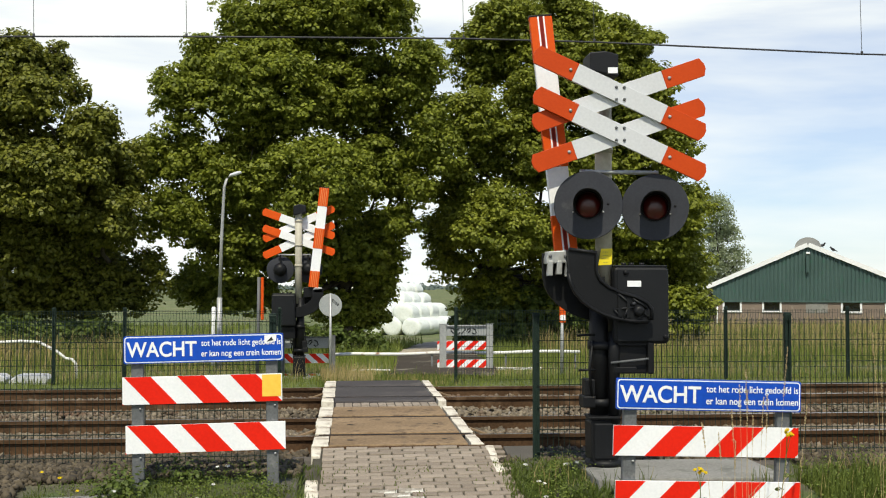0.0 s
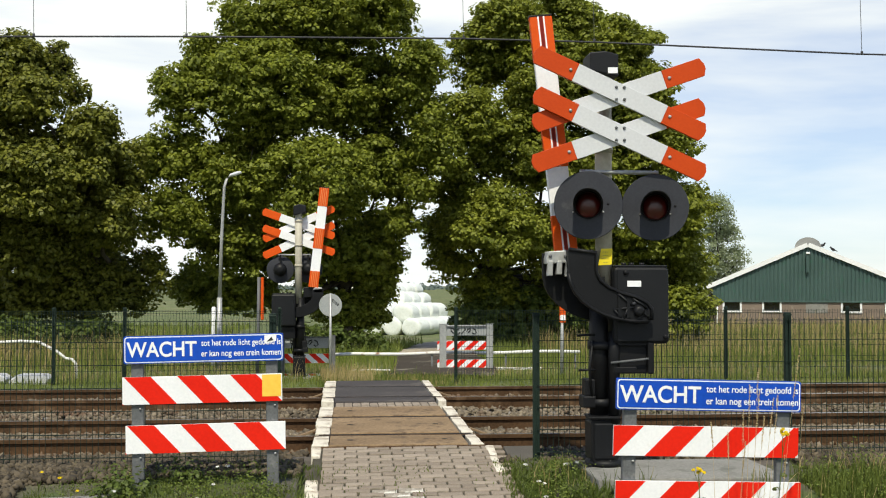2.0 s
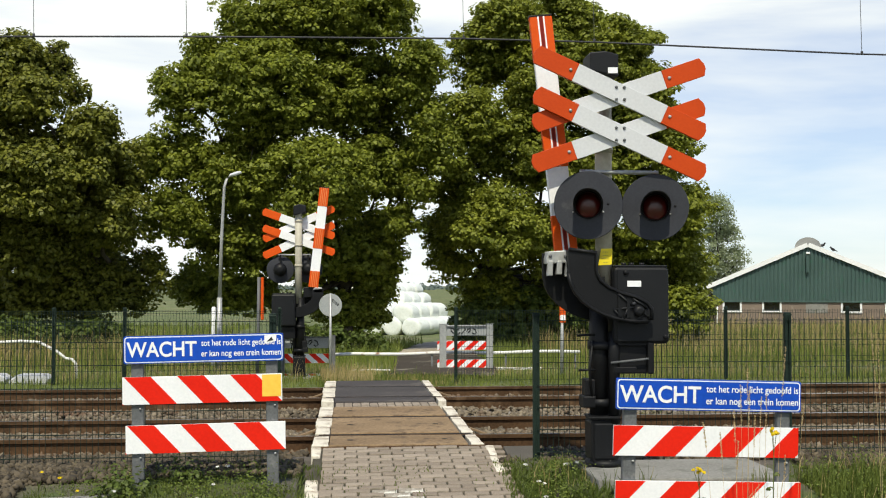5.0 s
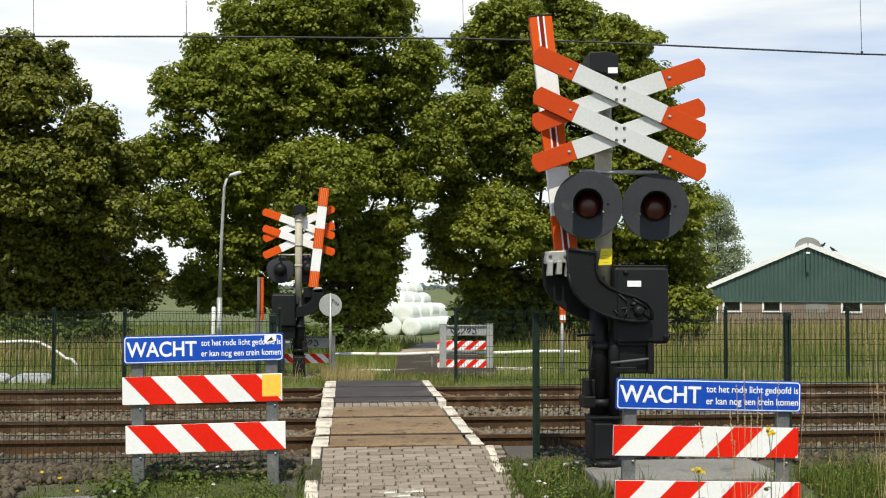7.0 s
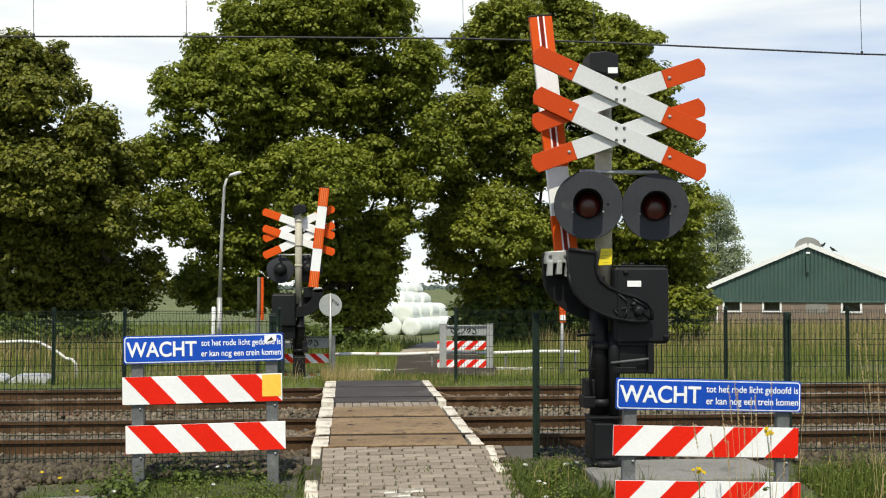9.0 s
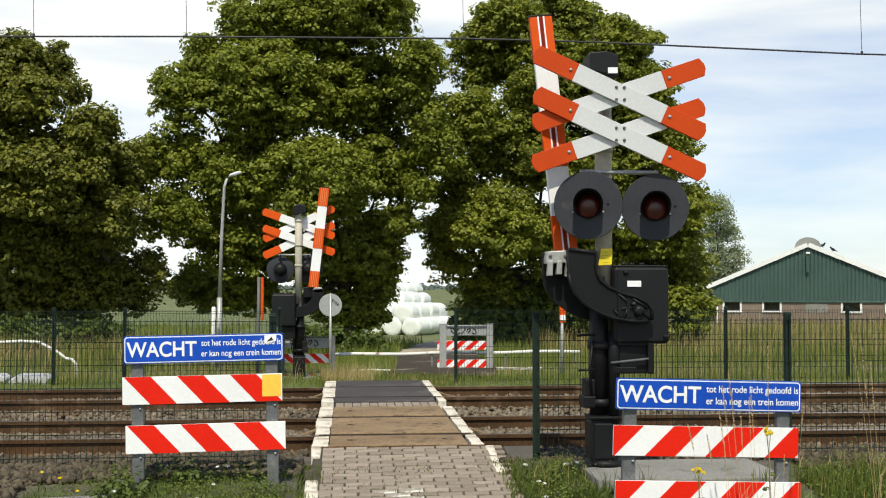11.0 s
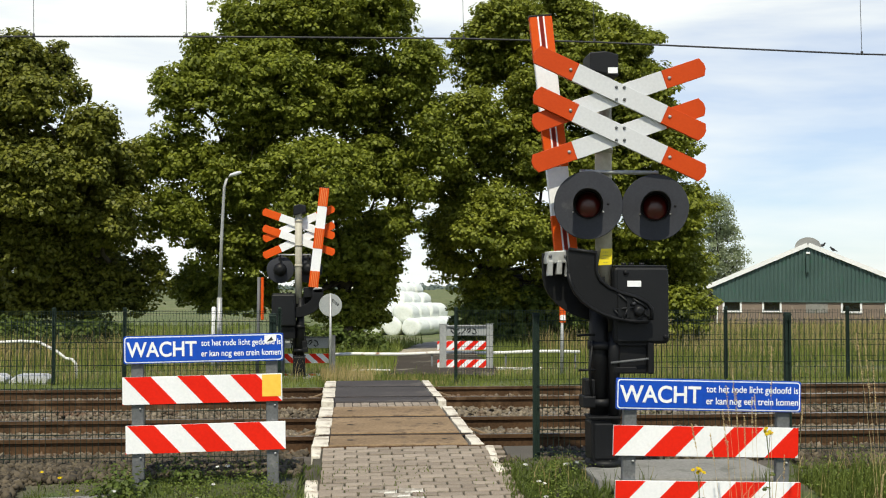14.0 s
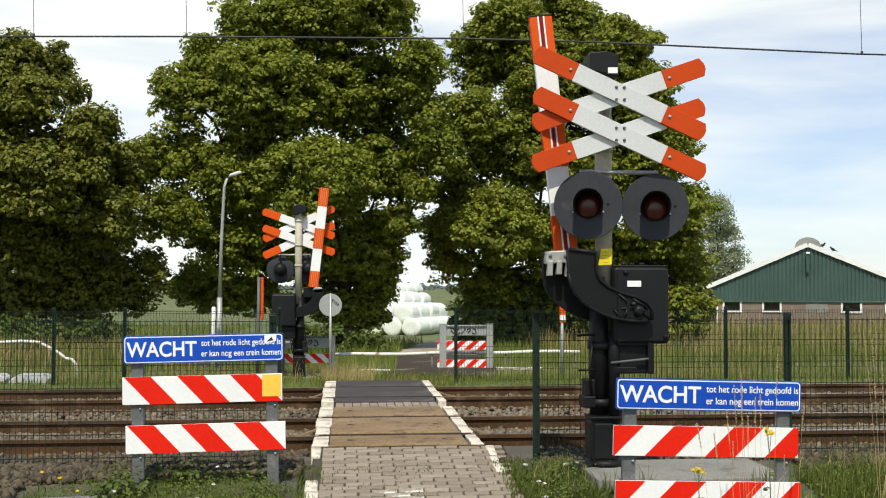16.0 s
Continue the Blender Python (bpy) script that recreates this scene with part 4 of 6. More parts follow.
# ---- near and far mesh fences ----
def build_fence(name, x0, x1, y, top, bottom, posts, label, wire=0.0024, gap=0.05, slope=0.0):
    fence = thing(name, pose(0, y, 0), label, "fence", "railway fences")
    for x in posts:
        bm = box((x, 0.03, (top + bottom - 0.25) / 2 + 0.03), (0.06, 0.045, top - bottom + 0.33), 0.006)
        p = part("post", bm, M_FENCE, fence)
        part("cap", box((x, 0.03, top + 0.045), (0.068, 0.052, 0.02), 0.005), M_FENCE, p)
    cuts = sorted({x0, x1, *[x for x in posts if x0 < x < x1]})
    for a, b in zip(cuts, cuts[1:]):
        bm = bmesh.new()
        k = round((b - a) / gap)
        for i in range(k + 1):
            x = a + (b - a) * i / k
            r = wire
            vs = [bm.verts.new((x + dx, dy, z)) for z in (bottom, top + 0.02) for dx, dy in ((-r, -r), (r, -r), (r, r), (-r, r))]
            for q in range(4):
                bm.faces.new((vs[q], vs[(q + 1) % 4], vs[4 + (q + 1) % 4], vs[4 + q]))
        z = bottom + 0.05
        rails = []
        while z < top + 0.01:
            rails.append(z)
            z += 0.2
        for z in rails + [top]:
            for dy in (-0.006, 0.006):
                add_box(bm, ((a + b) / 2, dy, z), (b - a, 0.006, 2.6 * wire))
        part("mesh_panel", bm, M_FENCE, fence)
    return fence


build_fence("mesh_fence", 1.70, 9.3, 9.75, 1.21, -0.02, [1.70, 4.05, 6.42, 8.8], "dark green welded mesh fence on this side of the tracks")
build_fence("mesh_fence", -5.5, -0.62, 9.75, 1.21, -0.02, [-5.4, -3.05, -0.66], "dark green welded mesh fence beside the brick path")
build_fence("mesh_fence", -10.0, -1.15, 19.5, 1.07, -0.22, [-9.9, -7.5, -5.09, -3.88, -1.2], "dark green welded mesh fence on the far side of the tracks", 0.0024)
build_fence("mesh_fence", 1.94, 14.2, 19.5, 1.07, -0.22, [1.94, 4.40, 6.92, 9.24, 11.7, 14.1], "dark green welded mesh fence along the far verge", 0.0024)


GROWN = Matrix.Diagonal((1.12, 1.12, 1.12, 1))     # the barriers and signals are drawn at 1 : 1.12


# ---- warning barriers ----
def striped_board(parent, x0, x1, z0, z1, y, lean, phase, w=0.1995):
    """A board of slanted red and white stripes; each stripe is a raised sheet on the grey board."""
    b = part("board", plate([(x0, z0), (x1, z0), (x1, z1), (x0, z1)], y, y + 0.02, 0.002), M_WHITE, parent, "red and white striped board")
    i = -3
    rim = 0.0
    while True:
        a = x0 + phase + w * 2 * i
        i += 1
        if a > x1 + abs(lean):
            break
        quad = [(a, z0), (a + w, z0), (a + w + lean, z1), (a + lean, z1)]
        poly = []
        # clip the slanted stripe to the board
        pts = quad
        for lim, keep in ((x0 + rim, 1), (x1 - rim, -1)):
            out = []
            for p, q in zip(pts, pts[1:] + pts[:1]):
                ip, iq = (p[0] - lim) * keep >= 0, (q[0] - lim) * keep >= 0
                if ip:
                    out.append(p)
                if ip != iq:
                    s = (lim - p[0]) / (q[0] - p[0])
                    out.append((lim, p[1] + (q[1] - p[1]) * s))
            pts = out
            if len(pts) < 3:
                break
        clean = []
        for p in pts:
            if not clean or abs(p[0] - clean[-1][0]) + abs(p[1] - clean[-1][1]) > 1e-5:
                clean.append(p)
        if len(clean) > 2 and abs(clean[0][0] - clean[-1][0]) + abs(clean[0][1] - clean[-1][1]) < 1e-5:
            clean.pop()
        if len(clean) >= 3:
            bm = bmesh.new()
            add_plate(bm, clean, y - 0.0015, y + 0.001)
            part("stripe", bm, M_RED, b, "red reflective stripe")
    return b


def build_barrier(m, width, posts, sign, boards, lean, base, label, sticker=False):
    """A chicane barrier: two posts, a blue notice and striped boards, face towards -y."""
    t = thing("warning_barrier", m, label, "barrier", "warning barriers")
    for x in posts:
        p = part("post", box((x, 0.045, (sign[1] + base) / 2 - 0.02), (0.085, 0.05, sign[1] - base), 0.006), M_GREYPOST, t)
        for z in [(a + b) / 2 for a, b in boards]:
            part("bolt", moved(lathe([(0.008, 0), (0.008, 0.006), (0.003, 0.009)], 8, "y"), pose(x + 0.02, 0.0135, z - 0.13, 180)), M_GALV, p)
    z0, z1 = sign
    # notice with rounded corners and a white rim
    def rounded(x0, x1, za, zb, r):
        out = []
        for cx, cz, a0 in ((x1 - r, zb - r, 0), (x0 + r, zb - r, 90), (x0 + r, za + r, 180), (x1 - r, za + r, 270)):
            out += [(cx + r * math.cos(radians(a0 + 18 * k)), cz + r * math.sin(radians(a0 + 18 * k))) for k in range(6)]
        return out
    n = part("notice", plate(rounded(0, width, z0, z1, 0.012), -0.004, 0.018), M_BLUE, t, "blue notice with white lettering")
    part("rim", plate(rounded(0.006, width - 0.006, z0 + 0.006, z1 - 0.006, 0.02), -0.0052, -0.003), M_LETTER, n, "thin white border line")
    part("field", plate(rounded(0.013, width - 0.013, z0 + 0.013, z1 - 0.013, 0.016), -0.0064, -0.003), M_BLUE, n)
    hgt = z1 - z0
    lettering("headline", "WACHT", 0.150, width * 0.436, n, (width * 0.018, -0.0075, z0 + hgt * 0.25), 0.0028)
    tagged(lettering("line_of_text", "tot het rode licht gedoofd is", 0.062, width * 0.502, n, (width * 0.482, -0.0075, z0 + hgt * 0.60), 0.0007), kind="stuff")
    tagged(lettering("line_of_text", "er kan nog een trein komen", 0.062, width * 0.502, n, (width * 0.482, -0.0075, z0 + hgt * 0.215), 0.0007), kind="stuff")
    for k, (a, b) in enumerate(boards):
        brd = striped_board(t, -0.012 + 0.02 * k, width - 0.012 + 0.02 * k, a, b, -0.001, lean, 0.204 if lean > 0 else 0.196, 0.198 if lean > 0 else 0.187)
        if sticker and k == 0:
            part("sticker", plate([(width - 0.155, a + 0.035), (width - 0.02, a + 0.035), (width - 0.02, b - 0.005), (width - 0.155, b - 0.005)], -0.004, 0.0), M_AMBER, brd, "amber yellow square sticker")
    if sticker:
        part("paper_sticker", plate([(width - 0.135, z1 - 0.075), (width - 0.05, z1 - 0.055), (width - 0.048, z1 - 0.008), (width - 0.135, z1 - 0.016)], -0.0095, -0.0068), M_WHITE, n, "torn white paper sticker")
        part("mark", plate([(width - 0.118, z1 - 0.062), (width - 0.07, z1 - 0.05), (width - 0.085, z1 - 0.024)], -0.0105, -0.009), M_SCRAWL, n, "dark smudge on the sticker")
    return t


build_barrier(pose(-1.767, 8.96, -0.184, 0, -1.0, 1.5) @ GROWN, 1.132, (0.09, 1.045), (0.965, 1.163), [(0.672, 0.870), (0.322, 0.523)], -0.184, 0.0,
              "blue notice over two red and white boards on grey posts", True)
build_barrier(pose(1.886, 7.672, -0.184, 0, 1.6, 0.5) @ GROWN, 1.218, (0.10, 1.115), (0.742, 0.940), [(0.448, 0.640), (0.095, 0.290)], 0.19, -0.25,
              "blue notice over red and white boards beside the signal")


def build_far_barrier(m, label, boards, posts, paint, lean):
    t = thing("warning_barrier", m, label, "barrier", "warning barriers")
    for x in (0.05, 1.0):
        part("post", box((x, -0.03, 0.165), (posts, 0.06, 1.15), 0.006), paint, t)
        part("post_cap", box((x, -0.03, 0.745), (posts + 0.02, 0.07, 0.012), 0.003), paint, t)
    part("top_bar", box((0.52, -0.02, 0.71), (0.98, 0.03, 0.025), 0.004), paint, t)
    n = part("notice_back", box((0.52, 0.012, 0.60), (0.98, 0.018, 0.19), 0.004), M_BOARDBACK, t, "grey back of a notice with black scrawls")
    rnd = random.Random(4)
    for i in range(5):
        x = 0.25 + 0.11 * i
        pts = [(x + 0.045 * math.cos(a * 1.3 + i), -0.0, 0.60 + 0.06 * math.sin(a + i * 2)) for a in range(5)]
        bm = bmesh.new()
        add_tube(bm, pts, 0.013, 5)
        part("scrawl", bm, M_SCRAWL, n)
    for a, b in boards:
        striped_board(t, -0.06, 0.93, a, b, 0.0, lean, 0.02, 0.13)
    return t


build_far_barrier(pose(2.057, 24.2, -0.153) @ Matrix.Diagonal((1.1, 1.1, 1.1, 1)), "grey-backed notice and red-white boards beyond the tracks", [(0.225, 0.40), (-0.152, 0.025)], 0.135, M_GALV, 0.19)
build_far_barrier(pose(-1.434, 23.24, -0.365) @ GROWN, "grey-backed notice and red-white boards behind the far signal", [(0.225, 0.40), (-0.152, 0.025)], 0.11, M_GREYPOST, -0.19)


# ---- crossing signals with lifted half barriers ----
def cross_plank(parent, cx, cz, y, angle, length, width, light, ends):
    hl, hw, cut = length / 2, width / 2, length * 0.26
    p = part("cross_plank", plate([(-cut, -hw), (cut, -hw), (cut, hw), (-cut, hw)], 0, 0.024, 0.002), light, parent, "weathered white cross plank with orange ends")
    p.matrix_basis = pose(cx, y, cz, 0, -angle, 0)
    for s in (-1, 1):
        pts = [(s * (cut + 0.001), -hw), (s * (hl - 0.026), -hw), (s * hl, -hw + 0.050), (s * hl, hw - 0.050), (s * (hl - 0.026), hw), (s * (cut + 0.001), hw)]
        part("plank_end", plate(pts, -0.001, 0.026, 0.002), ends, p, "orange plank end")
        part("bolt", moved(lathe([(0.013, 0), (0.013, 0.006), (0.004, 0.011)], 10, "y"), pose(s * hl * 0.58, -0.001, 0, 180)), M_GALV, p)
    for dx in (-0.030, 0.030):
        for dz in (-0.045, 0.045):
            v = Matrix.Rotation(radians(angle), 4, "Y") @ Vector((dx, 0, dz))
            part("bolt", moved(lathe([(0.011, 0), (0.011, 0.008), (0.005, 0.013)], 8, "y"), pose(v.x, 0.0, v.z, 180)), M_GREYPOST, p)


def signal_lamp(parent, x, z, y, r, turn):
    """A round backboard with a hooded red lens, facing -y and turned towards the path."""
    place = pose(x, y, z, 0, 0, turn)
    disk = part("backboard", moved(lathe([(r, 0.006), (r, 0.018), (r - 0.012, 0.024), (0.02, 0.026)], 48, "y"), place), M_DISK, parent, "round dark grey backboard")
    part("backboard_face", moved(lathe([(r - 0.004, 0.0), (r, 0.005), (r, 0.007)], 48, "y"), place), M_DISK, disk)
    bm = bmesh.new()
    # hood: an open tube, longer above than below
    sides = 36
    r0, r1 = 0.104, 0.110
    rows = []
    for k in range(sides + 1):
        a = radians(-50) + k * radians(280) / sides
        reach = 0.03 + 0.21 * max(0.0, math.sin(a) * 0.62 + 0.38) ** 0.8
        c, s = math.cos(a), math.sin(a)
        rows.append([bm.verts.new((r0 * c, 0, r0 * s)), bm.verts.new((r0 * c * 0.98, -reach, r0 * s * 0.98)), bm.verts.new((r1 * c, -reach, r1 * s)), bm.verts.new((r1 * c, 0, r1 * s))])
    for p, q in zip(rows, rows[1:]):
        for i in range(3):
            bm.faces.new((p[i], p[i + 1], q[i + 1], q[i])).smooth = True
    bmesh.ops.recalc_face_normals(bm, faces=bm.faces)
    part("hood", moved(bm, place), M_BLACK, disk)
    part("lens_ring", moved(lathe([(0.104, 0.0), (0.104, -0.02), (0.098, -0.022), (0.095, -0.004)], 36, "y"), place), M_BLACK, disk)
    part("lens", moved(lathe([(0.098, -0.004), (0.092, -0.02), (0.073, -0.034), (0.045, -0.042), (0.012, -0.045)], 36, "y"), place), M_LENS, disk, "unlit dark red lens")
    part("lamp_housing", moved(lathe([(0.12, 0.02), (0.12, 0.10), (0.09, 0.17), (0.03, 0.19)], 28, "y"), place), M_BLACK, disk)
    for a in (90, 205, -25):
        part("screw", moved(lathe([(0.007, 0), (0.007, -0.004), (0.002, -0.006)], 8, "y"), place @ pose(0.122 * math.cos(radians(a)), 0, 0.122 * math.sin(radians(a)))), M_GALV, disk)
    part("bolt_hole", moved(lathe([(0.009, 0), (0.009, -0.003), (0.003, -0.004)], 10, "y"), place @ pose(0.148, 0, 0.008)), M_BLACK, disk)


def build_signal(m, label, cross_dx, cross_y, disk_dx, light, ends, bands, lamp_turn):
    """A crossing signal, base at z = 0: pole, double cross, two red lamps, drive cabinet and lifted arm."""
    t = thing("crossing_signal", m, label, "crossing signal", "crossing signals")
    pole = part("pole", tube([(0, 0, 1.30), (0, 0, 3.0)], 0.064, 20), M_POLE, t, "beige-grey steel pole")
    for z in (2.80, 2.36, 1.99):
        part("clamp", tube([(0, 0, z - 0.02), (0, 0, z + 0.02)], 0.072, 20), M_POLE, pole)
    part("maintenance_sticker", plate([(-0.058, 1.484), (0.046, 1.490), (0.050, 1.612), (-0.036, 1.610)], -0.0675, -0.0655), M_YELLOW, pole, "yellow paper sticker")
    for k in range(4):
        part("sticker_line", box((-0.002, -0.0682, 1.585 - 0.026 * k), (0.055 - 0.012 * (k % 2), 0.001, 0.002)), M_GREYPOST, pole, "faint line of print")
    bell = part("bell_box", plate([(-0.128, 2.950), (0.090, 2.905), (0.090, 3.075), (-0.005, 3.10), (-0.128, 3.088)], -0.13, 0.13, 0.01), M_BOXBLACK, t, "black bell box with a small plate")
    part("name_plate", box((0.045, -0.1325, 2.952), (0.075, 0.003, 0.045), 0.001), M_WHITE, bell)
    # cross: the falling planks in front of the rising ones
    for dx, z, dy, angle, long in ((0.0, 2.759, 0.0, -24.4, 1.415), (-0.002, 2.456, 0.0, -24.4, 1.415), (0.002, 2.754, 0.03, 19.2, 1.385), (-0.001, 2.453, 0.03, 19.2, 1.385)):
        cross_plank(t, cross_dx + dx, z, cross_y + dy, angle, long, 0.140, light, ends)
    for z in (2.76, 2.45):
        part("cross_bracket", box((cross_dx * 0.5, (cross_y + 0.05) / 2, z), (abs(cross_dx) + 0.10, abs(cross_y) - 0.06, 0.05), 0.006), M_GALV, t)
    # lamps on a cross bar
    bar = part("lamp_bar", tube([(disk_dx - 0.30, -0.085, 2.19), (disk_dx + 0.30, -0.085, 2.185)], 0.016, 12), M_GALV, t, "grey steel lamp bar")
    signal_lamp(t, disk_dx - 0.254, 1.932, -0.16, 0.256, lamp_turn)
    signal_lamp(t, disk_dx + 0.256, 1.918, -0.16, 0.250, lamp_turn)
    for s in (-1, 1):
        part("lamp_bracket", box((disk_dx + s * 0.25, -0.07, 2.08), (0.03, 0.03, 0.22), 0.004), M_BLACK, t)
    # lifted arm of two skins with white centre lines
    arm = part("barrier_arm", plate([(-0.085, 0), (0.085, 0), (0.085, 1.81), (-0.085, 1.81)], -0.025, 0.025, 0.006), M_WHITE, t, "lifted barrier arm, orange and white")
    arm.matrix_basis = pose(-0.272, 0.10, 1.60, 0, -6.2, 0)
    for a, b in bands:
        part("arm_band", plate([(-0.088, a), (0.088, a), (0.088, b), (-0.088, b)], -0.029, 0.029, 0.004), M_ORANGE, arm, "orange reflective band")
        for dx in (-0.022, 0.022):
            part("arm_line", plate([(dx - 0.006, a + 0.003), (dx + 0.006, a + 0.003), (dx + 0.006, b - 0.003), (dx - 0.006, b - 0.003)], -0.0305, -0.028), M_WHITE, arm)
        part("arm_groove", plate([(-0.013, a + 0.003), (0.013, a + 0.003), (0.013, b - 0.003), (-0.013, b - 0.003)], -0.0300, -0.028), M_DARKRED, arm, "dark red centre groove")
        for dx in (-0.048, -0.016, 0.016, 0.048):
            part("arm_rib", plate([(dx - 0.006, a + 0.003), (dx + 0.006, a + 0.003), (dx + 0.006, b - 0.003), (dx - 0.006, b - 0.003)], 0.028, 0.036), M_PALEORANGE, arm, "pale worn rib on the arm's back")
    part("arm_cap", box((0, 0, 1.817), (0.18, 0.062, 0.016), 0.004), M_BLACK, arm)
    # clamp and cranked carrier of the arm
    clamp = part("arm_clamp", plate([(-0.445, 1.535), (-0.43, 1.59), (-0.29, 1.60), (-0.275, 1.56), (-0.275, 1.505), (-0.445, 1.495)], -0.02, 0.13, 0.008), M_GALV, t, "grey steel arm clamp")
    for x0, x1, z0 in ((-0.442, -0.398, 1.405), (-0.372, -0.328, 1.415), (-0.305, -0.272, 1.40)):
        part("clamp_jaw", plate([(x0, z0), (x1, z0), (x1 + 0.004, 1.52), (x0 + 0.010, 1.52)], -0.035, 0.02, 0.006), M_GALV, clamp)
    for x in (-0.415, -0.30):
        part("bolt", moved(lathe([(0.014, 0), (0.014, 0.008), (0.005, 0.014)], 6, "y"), pose(x, -0.022, 1.555, 180)), M_GREYPOST, clamp)
    part("carrier_head", box((-0.195, -0.02, 1.505), (0.20, 0.20, 0.19), 0.012), M_BLACK, t)
    arc = [(-0.32, 1.42), (-0.302, 1.34), (-0.27, 1.28), (-0.215, 1.215), (-0.145, 1.163), (-0.06, 1.12), (0.024, 1.092), (0.15, 1.07), (0.27, 1.062), (0.305, 1.085), (0.305, 1.16), (0.27, 1.205), (0.19, 1.245),
           (0.08, 1.275), (-0.019, 1.318), (-0.085, 1.37), (-0.112, 1.43), (-0.115, 1.575), (-0.32, 1.60)]
    c1 = part("carrier", plate(arc, -0.235, -0.205, 0.006), M_BLACK, t, "black cranked iron arm carrier")
    part("carrier_rim", tube([(x, -0.238, z) for x, z in arc], 0.014, 8), M_BLACK, c1)
    for x, z in ((0.06, 1.165), (0.125, 1.155)):
        part("carrier_web", plate([(x - 0.012, z - 0.07), (x + 0.012, z - 0.05), (x + 0.012, z + 0.06), (x - 0.012, z + 0.09)], -0.25, -0.235), M_BLACK, c1)
    for a, b in (((0.02, 1.155), (0.20, 1.175)), ((0.09, 1.085), (0.12, 1.165)), ((0.02, 1.155), (0.075, 1.09)), ((0.16, 1.235), (0.27, 1.165)), ((0.05, 1.27), (0.19, 1.16)), ((0.215, 1.15), (0.29, 1.09))):
        part("carrier_rib", tube([(a[0], -0.242, a[1]), (b[0], -0.242, b[1])], 0.009, 6), M_BOXBLACK, c1)
    for x, z in ((0.165, 1.20), (0.19, 1.165), (0.215, 1.145)):
        part("carrier_bolt", moved(lathe([(0.014, 0), (0.014, 0.012), (0.006, 0.018)], 6, "y"), pose(x, -0.245, z, 180)), M_DISK, c1)
    part("pivot", moved(lathe([(0.042, -0.02), (0.042, 0.04), (0.028, 0.055), (0.015, 0.06)], 20, "y"), pose(0.205, -0.215, 1.145, 180)), M_BLACK, c1)
    back = [(x - 0.135, z - 0.02) for x, z in arc]
    part("carrier", plate(back, 0.10, 0.13, 0.006), M_BLACK, t, "black cranked iron arm carrier")
    # drive cabinet
    cab = part("drive_cabinet", box((0.255, 0.04, 1.185), (0.425, 0.36, 0.58), 0.03), M_BOXBLACK, t, "black drive cabinet with a white plate")
    part("cabinet_door", box((0.26, -0.145, 1.185), (0.39, 0.016, 0.54), 0.006), M_BOXBLACK, cab)
    part("label_plate", box((0.194, -0.156, 1.345), (0.106, 0.004, 0.045), 0.001), M_WHITE, cab, "small white plate")
    for x, z in ((0.16, 1.43), (0.46, 0.95)):
        part("latch", moved(lathe([(0.02, 0), (0.02, 0.012), (0.008, 0.02)], 12, "y"), pose(x - 0.03, -0.153, z, 180)), M_BLACK, cab)
    for x in (0.14, 0.2, 0.28):
        part("cabinet_knob", tube([(x, -0.05, 1.48), (x, -0.05, 1.505)], 0.018, 10), M_BLACK, cab)
    part("cabinet_lid", box((0.255, 0.04, 1.478), (0.40, 0.34, 0.014), 0.005), M_BOXBLACK, cab)
    # lower mechanism
    part("underframe", box((0.185, 0.02, 0.78), (0.27, 0.22, 0.22), 0.012), M_BLACK, t)
    part("rod", tube([(0.020, -0.13, 0.755), (0.335, -0.13, 0.787)], 0.009, 8), M_GREYPOST, t, "thin grey steel rod")
    part("counterweight", box((0.325, -0.06, 0.79), (0.05, 0.16, 0.24), 0.012), M_BLACK, t)
    part("post", tube([(-0.04, 0.0, 0.30), (-0.04, 0.0, 1.40)], 0.072, 20), M_BLACK, t, "thick black iron post")
    part("conduit", tube([(0.055, -0.08, 0.30), (0.055, -0.08, 0.85), (0.06, -0.05, 0.98)], 0.045, 14), M_BLACK, t)
    for z in (0.88, 0.45):
        part("collar", tube([(-0.03, 0, z - 0.03), (-0.03, 0, z + 0.03)], 0.098, 20), M_BLACK, t)
    part("lever", tube([(-0.22, -0.05, 0.955), (-0.06, -0.05, 0.965)], 0.009, 8), M_BLACK, t)
    part("lever", tube([(-0.21, -0.05, 0.695), (-0.06, -0.05, 0.70)], 0.009, 8), M_BLACK, t)
    part("foot", plate([(-0.11, 0.0), (0.065, 0.0), (0.085, 0.05), (0.085, 0.31), (0.07, 0.335), (-0.115, 0.335), (-0.13, 0.31), (-0.125, 0.05)], -0.11, 0.11, 0.012), M_BLACK, t, "black cast-iron foot")
    part("foot_cover", box((-0.022, -0.10, 0.17), (0.165, 0.04, 0.27), 0.012), M_BOXBLACK, t)
    part("foot_rim", box((-0.022, -0.02, 0.345), (0.225, 0.22, 0.025), 0.008), M_BLACK, t)
    part("foot_step", box((-0.13, 0.0, 0.46), (0.10, 0.16, 0.09), 0.012), M_BLACK, t)
    for k in range(5):
        part("foot_bolt", tube([(0.13 * math.cos(1.2 * k + 3.6), 0.13 * math.sin(1.2 * k + 3.6), 0.0), (0.13 * math.cos(1.2 * k + 3.6), 0.13 * math.sin(1.2 * k + 3.6), 0.035)], 0.012, 6), M_BLACK, t)
    part("cable", tube([(0.10, -0.09, 0.62), (0.13, -0.11, 0.48), (0.09, -0.12, 0.36), (0.05, -0.10, 0.30)], 0.010, 8), M_BLACK, t)
    part("cable", tube([(-0.10, -0.06, 0.92), (-0.13, -0.07, 0.70), (-0.11, -0.07, 0.50)], 0.009, 8), M_BLACK, t)
